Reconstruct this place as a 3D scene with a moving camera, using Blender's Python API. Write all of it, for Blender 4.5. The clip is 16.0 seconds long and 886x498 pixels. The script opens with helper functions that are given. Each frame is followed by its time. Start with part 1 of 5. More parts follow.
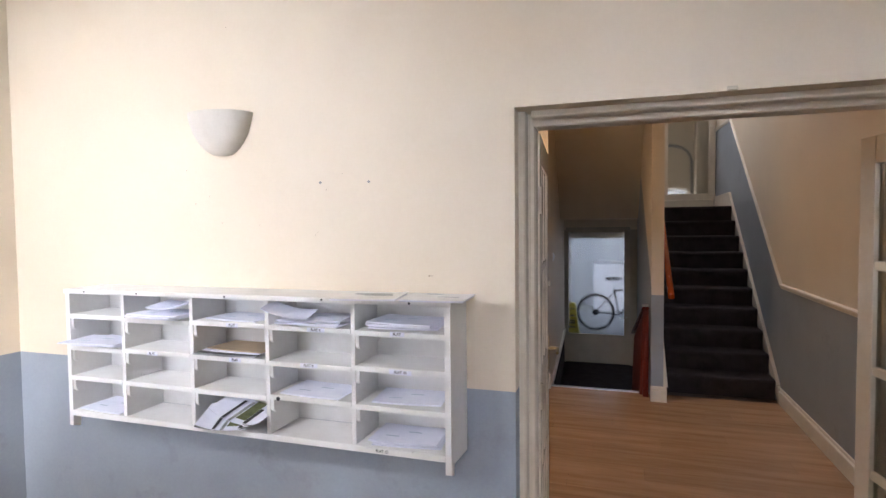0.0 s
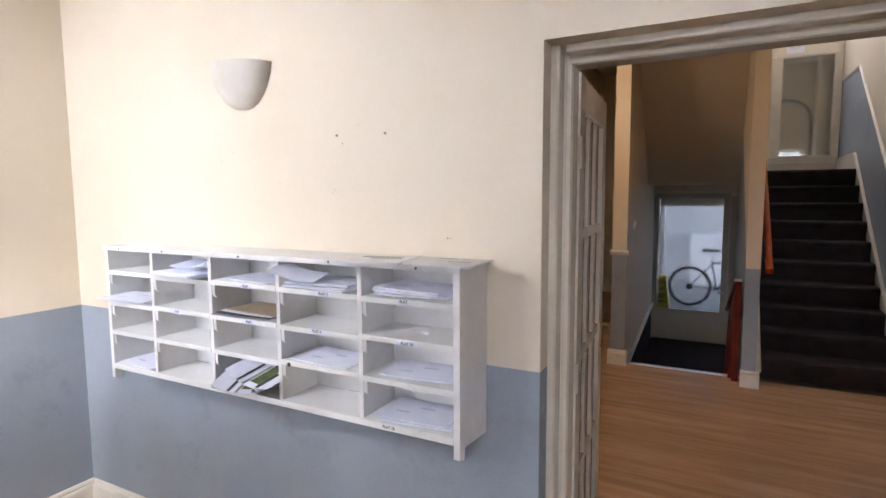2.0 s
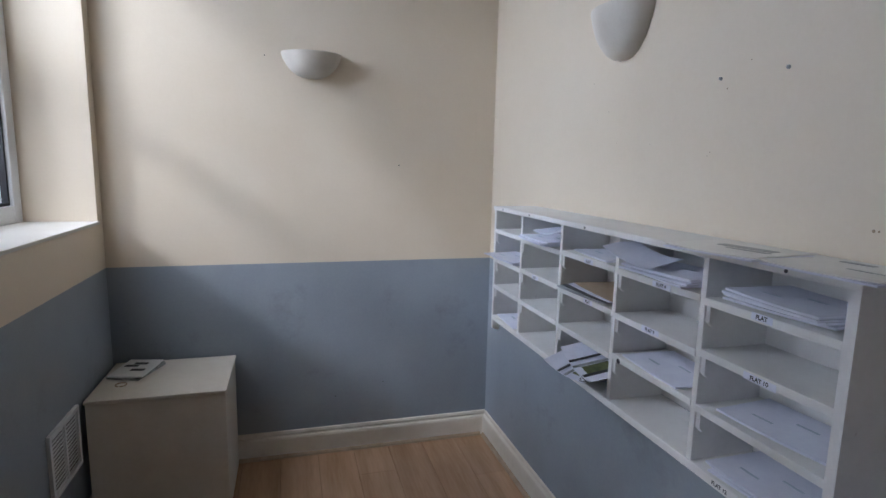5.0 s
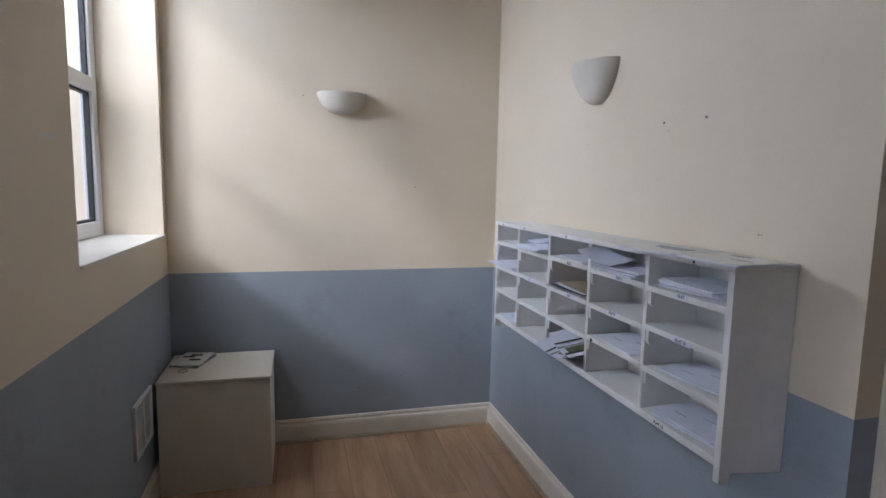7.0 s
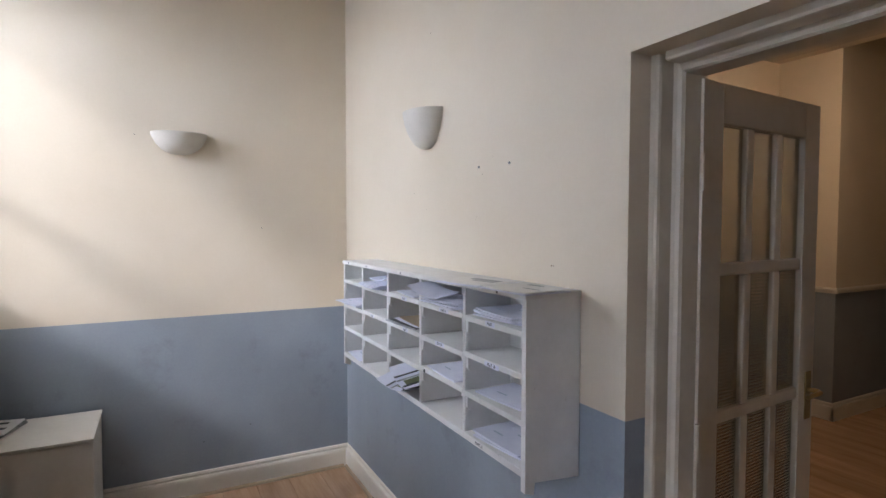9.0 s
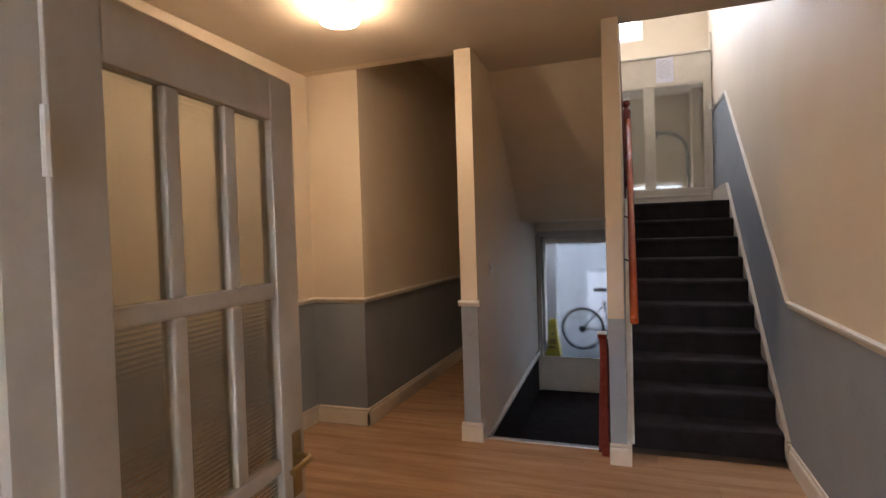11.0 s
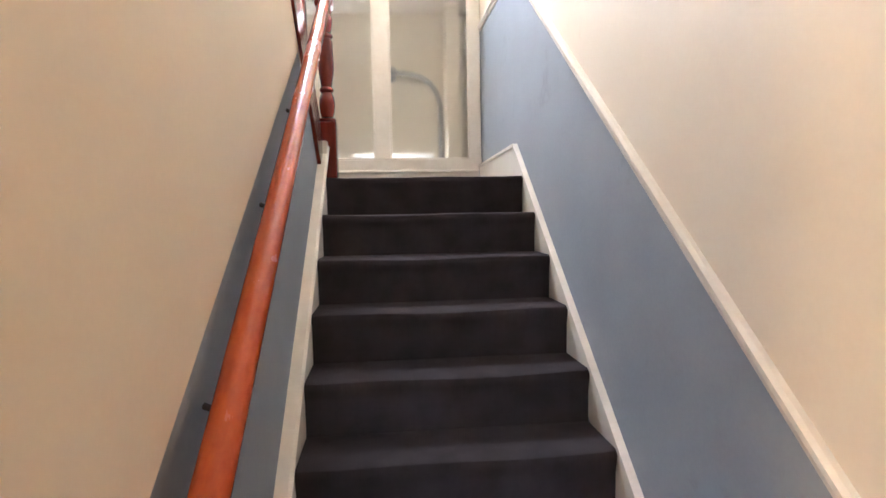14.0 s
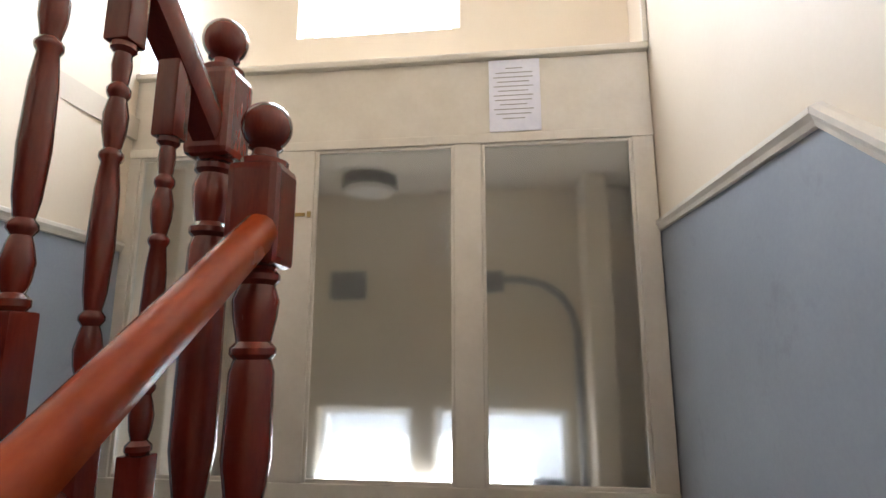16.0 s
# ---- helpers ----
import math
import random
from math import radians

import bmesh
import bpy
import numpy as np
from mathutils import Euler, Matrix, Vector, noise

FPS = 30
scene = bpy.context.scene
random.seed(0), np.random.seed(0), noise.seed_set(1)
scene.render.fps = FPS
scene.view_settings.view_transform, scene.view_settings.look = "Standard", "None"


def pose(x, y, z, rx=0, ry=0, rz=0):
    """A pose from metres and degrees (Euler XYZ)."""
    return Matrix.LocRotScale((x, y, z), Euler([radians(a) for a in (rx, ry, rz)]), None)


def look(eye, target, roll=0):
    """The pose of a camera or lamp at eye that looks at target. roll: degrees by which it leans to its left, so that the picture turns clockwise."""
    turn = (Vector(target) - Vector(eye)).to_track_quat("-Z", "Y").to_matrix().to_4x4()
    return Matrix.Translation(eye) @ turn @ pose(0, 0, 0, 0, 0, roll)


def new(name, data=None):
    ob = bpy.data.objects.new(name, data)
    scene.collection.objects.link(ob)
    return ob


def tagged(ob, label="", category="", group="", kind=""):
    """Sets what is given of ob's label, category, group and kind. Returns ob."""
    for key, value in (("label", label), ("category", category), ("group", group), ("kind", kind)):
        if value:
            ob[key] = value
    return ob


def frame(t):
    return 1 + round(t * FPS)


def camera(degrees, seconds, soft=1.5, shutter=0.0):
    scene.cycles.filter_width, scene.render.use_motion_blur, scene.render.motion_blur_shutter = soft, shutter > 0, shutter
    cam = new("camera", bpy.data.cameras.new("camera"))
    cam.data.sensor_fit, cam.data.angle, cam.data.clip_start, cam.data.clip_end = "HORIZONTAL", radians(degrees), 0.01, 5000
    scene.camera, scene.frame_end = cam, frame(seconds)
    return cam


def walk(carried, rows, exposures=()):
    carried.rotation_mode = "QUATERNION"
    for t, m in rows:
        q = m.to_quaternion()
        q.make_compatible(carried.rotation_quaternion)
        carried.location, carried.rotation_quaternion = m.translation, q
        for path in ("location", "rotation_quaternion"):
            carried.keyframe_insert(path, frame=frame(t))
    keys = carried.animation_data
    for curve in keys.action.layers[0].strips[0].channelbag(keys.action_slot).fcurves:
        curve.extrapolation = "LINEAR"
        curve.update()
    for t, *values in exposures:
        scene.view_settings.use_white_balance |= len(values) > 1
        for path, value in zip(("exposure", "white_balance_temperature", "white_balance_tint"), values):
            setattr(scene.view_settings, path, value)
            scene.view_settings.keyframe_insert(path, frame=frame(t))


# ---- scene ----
cam = camera(78.5, 16.0)
# t, x, y, z, yaw, pitch, roll
ROWS = [
    (0, -0.063, 0.216, 1.623, 17.65, -2.28, 0.59),
    (0.5, -0.029, 0.317, 1.607, 20.41, -2.57, 0.44),
    (1, 0.016, 0.407, 1.587, 21.33, -3.27, 0.39),
    (1.5, 0.055, 0.454, 1.599, 21.84, -4.72, 0.33),
    (2, 0.087, 0.505, 1.585, 27.46, -5.58, 0.34),
    (2.5, 0.001, 0.678, 1.581, 33.69, -6.30, 0.06),
    (3, -0.115, 0.875, 1.585, 37.02, -6.57, -0.18),
    (3.5, -0.146, 0.992, 1.583, 44.24, -7.79, 0.54),
    (4, -0.090, 1.078, 1.548, 58.77, -7.27, -0.61),
    (4.5, -0.018, 1.047, 1.545, 68.44, -8.00, -0.80),
    (5, 0.079, 0.962, 1.556, 74.32, -8.60, -1.18),
    (5.2, 0.109, 0.951, 1.567, 75.98, -8.89, -1.18),
    (7.5, 0.630, 0.812, 1.565, 74.83, -5.67, -0.64),
    (8, 0.698, 0.827, 1.578, 74.48, -4.39, 0.05),
    (8.5, 0.692, 0.859, 1.570, 70.57, -3.13, -0.47),
    (9, 0.642, 0.954, 1.574, 62.11, -2.43, -0.08),
    (9.5, 0.524, 1.075, 1.567, 48.96, -2.11, 0.07),
    (10, 0.491, 1.269, 1.554, 37.35, -1.42, 0.56),
    (10.2, 0.493, 1.381, 1.550, 33.77, -1.29, 0.91),
    (12.3, 0.350, 2.742, 1.606, 1.56, -1.70, 1.40),
    (12.5, 0.355, 3.036, 1.577, 0.01, -1.76, 1.23),
    (13, 0.392, 3.712, 1.595, -2.19, -2.67, 1.11),
    (13.5, 0.472, 4.412, 1.618, -3.81, -2.77, 1.15),
    (14, 0.664, 5.189, 1.657, -5.63, -3.41, 1.10),
    (14.5, 0.732, 5.995, 1.682, -5.25, -2.35, 0.58),
    (15, 0.724, 6.484, 1.940, -1.08, 2.36, 0.15),
    (15.5, 0.753, 6.822, 2.257, 2.45, 8.81, 0.04),
    (16, 0.781, 7.137, 2.564, 6.87, 10.75, 0.01),
]
walk(cam, [(t, pose(x, y, z, 90 + pitch, roll, yaw)) for t, x, y, z, yaw, pitch, roll in ROWS], [
    (0, 0.75, 6600, 16), (1.5, 0.85, 6550, 16), (2.5, 0.6, 6500, 16), (3.5, 0.36, 6400, 16), (4, -0.05, 6300, 15), (4.5, -0.3, 6000, 13), (5, -0.5, 5800, 12),
    (7.5, -0.35, 6000, 13), (9, 0.0, 6150, 14), (9.5, 0.45, 6400, 15), (10, 0.6, 6500, 16), (12.5, 2.15, 6250, 14), (13.5, 2.45, 6350, 14),
    (14, 2.75, 6100, 13), (14.5, 2.75, 6050, 12), (15, 2.7, 6600, 13), (15.5, 1.6, 6450, 12), (16, 1.2, 6350, 12)])

# ---------- light ----------
world = bpy.data.worlds.new("sky")
scene.world = world
world.use_nodes = True
wn, wl = world.node_tree.nodes, world.node_tree.links
sky = wn.new("ShaderNodeTexSky")
sky.sky_type, sky.sun_disc = "NISHITA", False
sky.sun_elevation, sky.sun_rotation = radians(34), radians(153)
wn["Background"].inputs["Strength"].default_value = 0.13
wl.new(sky.outputs["Color"], wn["Background"].inputs["Color"])
BACKDROP = 20.5


def lamp(name, kind, m, energy, colour=(1, 1, 1), **more):
    data = bpy.data.lights.new(name, kind)
    data.energy, data.color = energy, colour
    if "size" in more:
        data.shape, data.size, data.size_y = "RECTANGLE", more["size"][0], more["size"][1]
    if "soft" in more:
        data.shadow_soft_size = more["soft"]
    if "angle" in more:
        data.angle = radians(more["angle"])
    ob = new(name, data)
    ob.matrix_world = m
    return ob


# soft sun through thin cloud, and sky light standing in the openings: the lobby window, the stair window, the back room windows
lamp("sun", "SUN", look((0.5, -1.0, 0.76), (0, 0, 0)), 2.4, (0.97, 0.98, 1), angle=9)
lamp("lobby_window_daylight", "AREA", look((-2.1, -0.46, 2.72), (-1.95, 1.2, 0.3)), 13, (0.9, 0.95, 1), size=(1.0, 0.4))
lamp("stair_window_daylight", "AREA", look((0.17, 9.57, 4.8), (0.2, 6.4, 2.6)), 35, (0.86, 0.92, 1), size=(0.7, 1.2))
lamp("back_room_daylight", "AREA", look((0.28, 10.45, 1.93), (0.28, 10.12, 2.75)), 9, (0.97, 0.98, 1), size=(1.2, 0.5))


# ---------- materials ----------
def surface(name, low, high, scale=3.0, rough=(0.5, 0.6), bump=0.1, grain=120.0, metal=0.0, stretch=(1, 1, 1), piece=0.0, dirt=None, coat=0.0, spec=0.5):
    """A painted or natural surface: two-scale colour variation, fine relief, and optional dirt patches."""
    m = bpy.data.materials.new(name)
    m.use_nodes = True
    n, l = m.node_tree.nodes, m.node_tree.links
    b = n["Principled BSDF"]
    place = n.new("ShaderNodeNewGeometry")
    mapping = n.new("ShaderNodeMapping")
    mapping.inputs["Scale"].default_value = stretch
    l.new(place.outputs["Position"], mapping.inputs["Vector"])
    big = n.new("ShaderNodeTexNoise")
    big.inputs["Scale"].default_value, big.inputs["Detail"].default_value = scale, 6
    fine = n.new("ShaderNodeTexNoise")
    fine.inputs["Scale"].default_value, fine.inputs["Detail"].default_value = grain, 4
    for t in (big, fine):
        l.new(mapping.outputs["Vector"], t.inputs["Vector"])
    mix = n.new("ShaderNodeMix")
    mix.data_type = "RGBA"
    mix.inputs["A"].default_value, mix.inputs["B"].default_value = (*low, 1), (*high, 1)
    blend = n.new("ShaderNodeMath")
    blend.operation = "MULTIPLY_ADD"
    l.new(fine.outputs["Fac"], blend.inputs[0])
    blend.inputs[1].default_value = 0.35
    l.new(big.outputs["Fac"], blend.inputs[2])
    ramp = n.new("ShaderNodeMapRange")
    ramp.inputs["From Min"].default_value, ramp.inputs["From Max"].default_value = 0.45, 0.9
    l.new(blend.outputs[0], ramp.inputs["Value"])
    l.new(ramp.outputs["Result"], mix.inputs["Factor"])
    colour = mix.outputs["Result"]
    if piece:
        info = n.new("ShaderNodeObjectInfo")
        hsv = n.new("ShaderNodeHueSaturation")
        vary = n.new("ShaderNodeMapRange")
        vary.inputs["To Min"].default_value, vary.inputs["To Max"].default_value = 1 - piece, 1 + piece
        l.new(info.outputs["Random"], vary.inputs["Value"])
        l.new(vary.outputs["Result"], hsv.inputs["Value"])
        l.new(colour, hsv.inputs["Color"])
        colour = hsv.outputs["Color"]
    if dirt:
        spot = n.new("ShaderNodeTexNoise")
        spot.inputs["Scale"].default_value, spot.inputs["Detail"].default_value, spot.inputs["Roughness"].default_value = dirt[1], 8, 0.7
        l.new(place.outputs["Position"], spot.inputs["Vector"])
        cut = n.new("ShaderNodeMapRange")
        cut.inputs["From Min"].default_value, cut.inputs["From Max"].default_value = dirt[2], dirt[2] + 0.12
        cut.inputs["To Max"].default_value = dirt[3]
        l.new(spot.outputs["Fac"], cut.inputs["Value"])
        over = n.new("ShaderNodeMix")
        over.data_type = "RGBA"
        over.inputs["B"].default_value = (*dirt[0], 1)
        l.new(cut.outputs["Result"], over.inputs["Factor"])
        l.new(colour, over.inputs["A"])
        colour = over.outputs["Result"]
    l.new(colour, b.inputs["Base Color"])
    gloss = n.new("ShaderNodeMapRange")
    gloss.inputs["To Min"].default_value, gloss.inputs["To Max"].default_value = rough
    l.new(big.outputs["Fac"], gloss.inputs["Value"])
    l.new(gloss.outputs["Result"], b.inputs["Roughness"])
    b.inputs["Metallic"].default_value = metal
    b.inputs["Coat Weight"].default_value, b.inputs["Coat Roughness"].default_value = coat, 0.12
    b.inputs["Specular IOR Level"].default_value = spec
    if bump:
        relief = n.new("ShaderNodeBump")
        relief.inputs["Strength"].default_value, relief.inputs["Distance"].default_value = bump, 0.004
        l.new(blend.outputs[0], relief.inputs["Height"])
        l.new(relief.outputs["Normal"], b.inputs["Normal"])
    return m


def glass(name, colour, rough=0.02, ribs=0.0, ior=1.45):
    m = bpy.data.materials.new(name)
    m.use_nodes = True
    n, l = m.node_tree.nodes, m.node_tree.links
    b = n["Principled BSDF"]
    b.inputs["Base Color"].default_value = (*colour, 1)
    b.inputs["Transmission Weight"].default_value, b.inputs["Roughness"].default_value, b.inputs["IOR"].default_value = 1.0, rough, ior
    if ribs:
        place = n.new("ShaderNodeNewGeometry")
        wave = n.new("ShaderNodeTexWave")
        wave.bands_direction = "Z"
        wave.inputs["Scale"].default_value, wave.inputs["Distortion"].default_value, wave.inputs["Detail Scale"].default_value = ribs, 0.25, 2
        relief = n.new("ShaderNodeBump")
        relief.inputs["Strength"].default_value, relief.inputs["Distance"].default_value = 0.22, 0.004
        l.new(place.outputs["Position"], wave.inputs["Vector"])
        l.new(wave.outputs["Fac"], relief.inputs["Height"])
        l.new(relief.outputs["Normal"], b.inputs["Normal"])
    return m


def glowing(name, colour, strength):
    m = bpy.data.materials.new(name)
    m.use_nodes = True
    b = m.node_tree.nodes["Principled BSDF"]
    b.inputs["Base Color"].default_value = (*colour, 1)
    b.inputs["Emission Color"].default_value, b.inputs["Emission Strength"].default_value = (*colour, 1), strength
    return m


CREAM = surface("cream_emulsion", (0.72, 0.62, 0.487), (0.765, 0.668, 0.537), 2.2, (0.5, 0.65), 0.05, 90, dirt=((0.42, 0.34, 0.25), 5.0, 0.69, 0.25))
GREY = surface("blue_grey_paint", (0.262, 0.295, 0.34), (0.312, 0.348, 0.395), 3.0, (0.5, 0.65), 0.06, 90, dirt=((0.16, 0.17, 0.18), 3.5, 0.585, 0.35))
CEILING = surface("ceiling_emulsion", (0.6, 0.53, 0.43), (0.66, 0.58, 0.48), 2.0, (0.7, 0.8), 0.12, 60)
WHITE = surface("white_gloss_paint", (0.66, 0.63, 0.58), (0.74, 0.72, 0.68), 6.0, (0.25, 0.4), 0.08, 60, dirt=((0.2, 0.15, 0.11), 22.0, 0.69, 0.7))
TRIM = surface("old_white_trim_paint", (0.69, 0.635, 0.55), (0.77, 0.72, 0.64), 8.0, (0.3, 0.45), 0.08, 50, dirt=((0.16, 0.12, 0.09), 14.0, 0.71, 0.5))
RACKP = surface("chipped_white_rack_paint", (0.77, 0.755, 0.735), (0.85, 0.835, 0.82), 9.0, (0.35, 0.55), 0.1, 70, dirt=((0.26, 0.21, 0.17), 24.0, 0.665, 0.6))
CASING = surface("yellowed_door_paint", (0.58, 0.51, 0.405), (0.66, 0.59, 0.485), 7.0, (0.28, 0.42), 0.04, 50, dirt=((0.22, 0.17, 0.12), 18.0, 0.73, 0.4))
LAMINATE = surface("oak_laminate", (0.375, 0.222, 0.122), (0.54, 0.345, 0.213), 2.0, (0.15, 0.25), 0.0, 12, stretch=(0.7, 7.0, 7.0), piece=0.08, dirt=((0.2, 0.12, 0.07), 6.0, 0.66, 0.35))
JOINT = surface("dark_floor_joint", (0.06, 0.04, 0.025), (0.09, 0.06, 0.04))
MAHOGANY = surface("mahogany_varnish", (0.108, 0.0098, 0.006), (0.185, 0.022, 0.011), 7.0, (0.2, 0.3), 0.02, 60, stretch=(4, 4, 0.8), coat=0.45)
DOORGREY = surface("dull_door_paint", (0.43, 0.385, 0.32), (0.5, 0.455, 0.385), 6.0, (0.5, 0.65), 0.1, 60, dirt=((0.14, 0.11, 0.08), 9.0, 0.66, 0.5))
OLDWOOD = surface("dull_red_board", (0.12, 0.018, 0.012), (0.19, 0.032, 0.02), 7.0, (0.6, 0.75), 0.04, 60, stretch=(4, 1, 4), spec=0.15)
RAILWOOD = surface("worn_orange_varnish", (0.29, 0.037, 0.008), (0.43, 0.077, 0.015), 8.0, (0.2, 0.32), 0.03, 60, stretch=(2, 0.8, 0.8), coat=0.1, dirt=((0.16, 0.03, 0.015), 6.0, 0.62, 0.35), spec=0.35)
CARPET = surface("charcoal_carpet", (0.027, 0.0212, 0.0232), (0.045, 0.0365, 0.0395), 9.0, (0.95, 1.0), 0.9, 420, dirt=((0.09, 0.08, 0.075), 60.0, 0.68, 0.3), spec=0.1)
PLASTER = surface("plaster_shade", (0.6, 0.55, 0.48), (0.68, 0.63, 0.56), 12.0, (0.6, 0.75), 0.08, 120)
PAPER = surface("white_paper", (0.74, 0.75, 0.86), (0.83, 0.84, 0.93), 14.0, (0.6, 0.75), 0.05, 80, piece=0.08)
PAPER_CREAM = surface("off_white_paper", (0.8, 0.785, 0.76), (0.87, 0.855, 0.835), 14.0, (0.35, 0.5), 0.05, 80)
MANILA = surface("brown_envelope_paper", (0.34, 0.25, 0.16), (0.42, 0.32, 0.22), 14.0, (0.6, 0.7), 0.05, 80)
INK = surface("dark_ink", (0.03, 0.03, 0.035), (0.06, 0.06, 0.07), 20.0)
INK_BLUE = surface("pale_blue_ink", (0.46, 0.52, 0.62), (0.54, 0.6, 0.68), 20.0)
GLOSSY = surface("magazine_print", (0.05, 0.055, 0.05), (0.62, 0.63, 0.6), 26.0, (0.2, 0.3), 0.02, 60)
PRINT_GREEN = surface("olive_green_print", (0.08, 0.095, 0.03), (0.2, 0.22, 0.09), 30.0, (0.25, 0.35), 0.0, 60)
PRINT_GREY = surface("grey_print", (0.22, 0.23, 0.24), (0.42, 0.43, 0.44), 30.0, (0.25, 0.35), 0.0, 60)
UPVC = surface("white_upvc", (0.76, 0.77, 0.78), (0.8, 0.81, 0.82), 6.0, (0.25, 0.35), 0.02, 60)
GASKET = surface("black_gasket", (0.01, 0.01, 0.012), (0.02, 0.02, 0.025), 20.0)
IRON = surface("black_iron", (0.02, 0.02, 0.02), (0.04, 0.035, 0.03), 20.0, (0.45, 0.6), 0.1, 90, metal=0.6)
BRASS = surface("tarnished_brass", (0.32, 0.22, 0.09), (0.45, 0.33, 0.15), 16.0, (0.28, 0.42), 0.05, 90, metal=1.0)
STEEL = surface("brushed_steel", (0.5, 0.5, 0.5), (0.62, 0.62, 0.62), 16.0, (0.28, 0.4), 0.05, 90, metal=1.0)
RUBBER = surface("black_rubber", (0.012, 0.012, 0.013), (0.03, 0.03, 0.03), 20.0, (0.7, 0.85))
YELLOW = surface("yellow_plastic", (0.68, 0.5, 0.03), (0.76, 0.58, 0.05), 8.0, (0.35, 0.45), 0.02, 60)
BRICK = surface("red_brick", (0.26, 0.11, 0.075), (0.4, 0.19, 0.13), 9.0, (0.8, 0.95), 0.4, 80, piece=0.25)
MORTAR = surface("lime_mortar", (0.42, 0.38, 0.33), (0.52, 0.48, 0.42), 9.0, (0.9, 1.0), 0.3, 80)
RENDER = surface("pale_render", (0.62, 0.57, 0.55), (0.72, 0.68, 0.66), 2.0, (0.8, 0.9), 0.3, 50)
PAVING = surface("concrete_paving", (0.34, 0.33, 0.32), (0.46, 0.45, 0.43), 3.0, (0.8, 0.95), 0.4, 60)
LEAF = surface("evergreen_leaf", (0.03, 0.07, 0.035), (0.07, 0.13, 0.06), 9.0, (0.5, 0.6))
PIPE = surface("grey_pipe_paint", (0.22, 0.22, 0.22), (0.3, 0.3, 0.29), 9.0, (0.45, 0.55))
CLEAR = glass("window_glass", (0.97, 0.98, 0.98))
DIRTY = glass("smeared_glass", (0.86, 0.89, 0.88), 0.13)
FOGGED = glass("fogged_glass", (0.385, 0.435, 0.49), 0.1)
REEDED = glass("reeded_glass", (0.6, 0.6, 0.55), 0.24, 30.0)
DIFFUSER = glowing("opal_diffuser", (1.0, 0.74, 0.48), 50.0)
OUTSIDE = glowing("bright_overcast_backdrop", (0.78, 0.87, 1.0), BACKDROP)
OUTSIDE_BACK = glowing("pale_overcast_backdrop", (0.86, 0.92, 1.0), 0.12)


# ---------- mesh helpers ----------
ORIGIN = {}


def root_of(ob):
    while ob.parent:
        ob = ob.parent
    return ob


def part(name, bm, material, parent=None, label="", smooth=False):
    """Links a bmesh, given in world coordinates, as one mesh object under a thing or part."""
    if parent is not None:
        bmesh.ops.translate(bm, verts=bm.verts, vec=-ORIGIN[root_of(parent)])
    bmesh.ops.recalc_face_normals(bm, faces=bm.faces)
    mesh = bpy.data.meshes.new(name)
    bm.to_mesh(mesh)
    bm.free()
    for m in material if isinstance(material, (list, tuple)) else (material,):
        mesh.materials.append(m)
    if smooth:
        mesh.polygons.foreach_set("use_smooth", [True] * len(mesh.polygons))
        mesh.set_sharp_from_angle(angle=radians(35))
    ob = new(name, mesh)
    ob.parent = parent
    if label:
        ob["label"] = label
    return ob


def again(ob, shift):
    """Another piece on the same mesh, moved by shift."""
    other = new(ob.name.split(".")[0], ob.data)
    other.parent = ob.parent
    other.location = ob.location + Vector(shift)
    return other


def thing(name, at, label, category, group=""):
    ob = new(name)
    ob.location = at
    ORIGIN[ob] = Vector(at)
    return tagged(ob, label, category, group)


def single(name, bm, material, at, label, category, group="", smooth=False):
    """A thing that is one mesh, with its origin at its base."""
    bmesh.ops.translate(bm, verts=bm.verts, vec=-Vector(at))
    ob = part(name, bm, material, smooth=smooth)
    ob.location = at
    ORIGIN[ob] = Vector(at)
    return tagged(ob, label, category, group)


def structure(name, bm, material, label="", smooth=False):
    ob = part(name, bm, material, smooth=smooth)
    ORIGIN[ob] = Vector((0, 0, 0))
    return tagged(ob, label, kind="structure")


def box(bm, a, b, bevel=0.0, mat=0, segments=2):
    made = bmesh.ops.create_cube(bm, size=1)["verts"]
    for v in made:
        v.co = Vector([(a[i] + b[i]) / 2 + v.co[i] * (b[i] - a[i]) for i in range(3)])
    faces = {f for v in made for f in v.link_faces}
    for f in faces:
        f.material_index = mat
    if bevel:
        edges = list({e for v in made for e in v.link_edges})
        out = bmesh.ops.bevel(bm, geom=edges, offset=bevel, segments=segments, affect="EDGES", profile=0.6)
        for f in out["faces"]:
            f.material_index = mat
    return bm


def boxed(*pairs, bevel=0.0):
    bm = bmesh.new()
    for a, b in pairs:
        box(bm, a, b, bevel)
    return bm


def prism(bm, poly, axis, a, b, mat=0):
    """A polygon in the two other axes (in x, y, z order), extruded along axis from a to b."""
    def put(p, q, w):
        return {"x": (w, p, q), "y": (p, w, q), "z": (p, q, w)}[axis]
    low = [bm.verts.new(put(p, q, a)) for p, q in poly]
    high = [bm.verts.new(put(p, q, b)) for p, q in poly]
    faces = [bm.faces.new(low), bm.faces.new(high[::-1])]
    for i in range(len(poly)):
        j = (i + 1) % len(poly)
        faces.append(bm.faces.new((low[i], high[i], high[j], low[j])))
    for f in faces:
        f.material_index = mat
    return bm


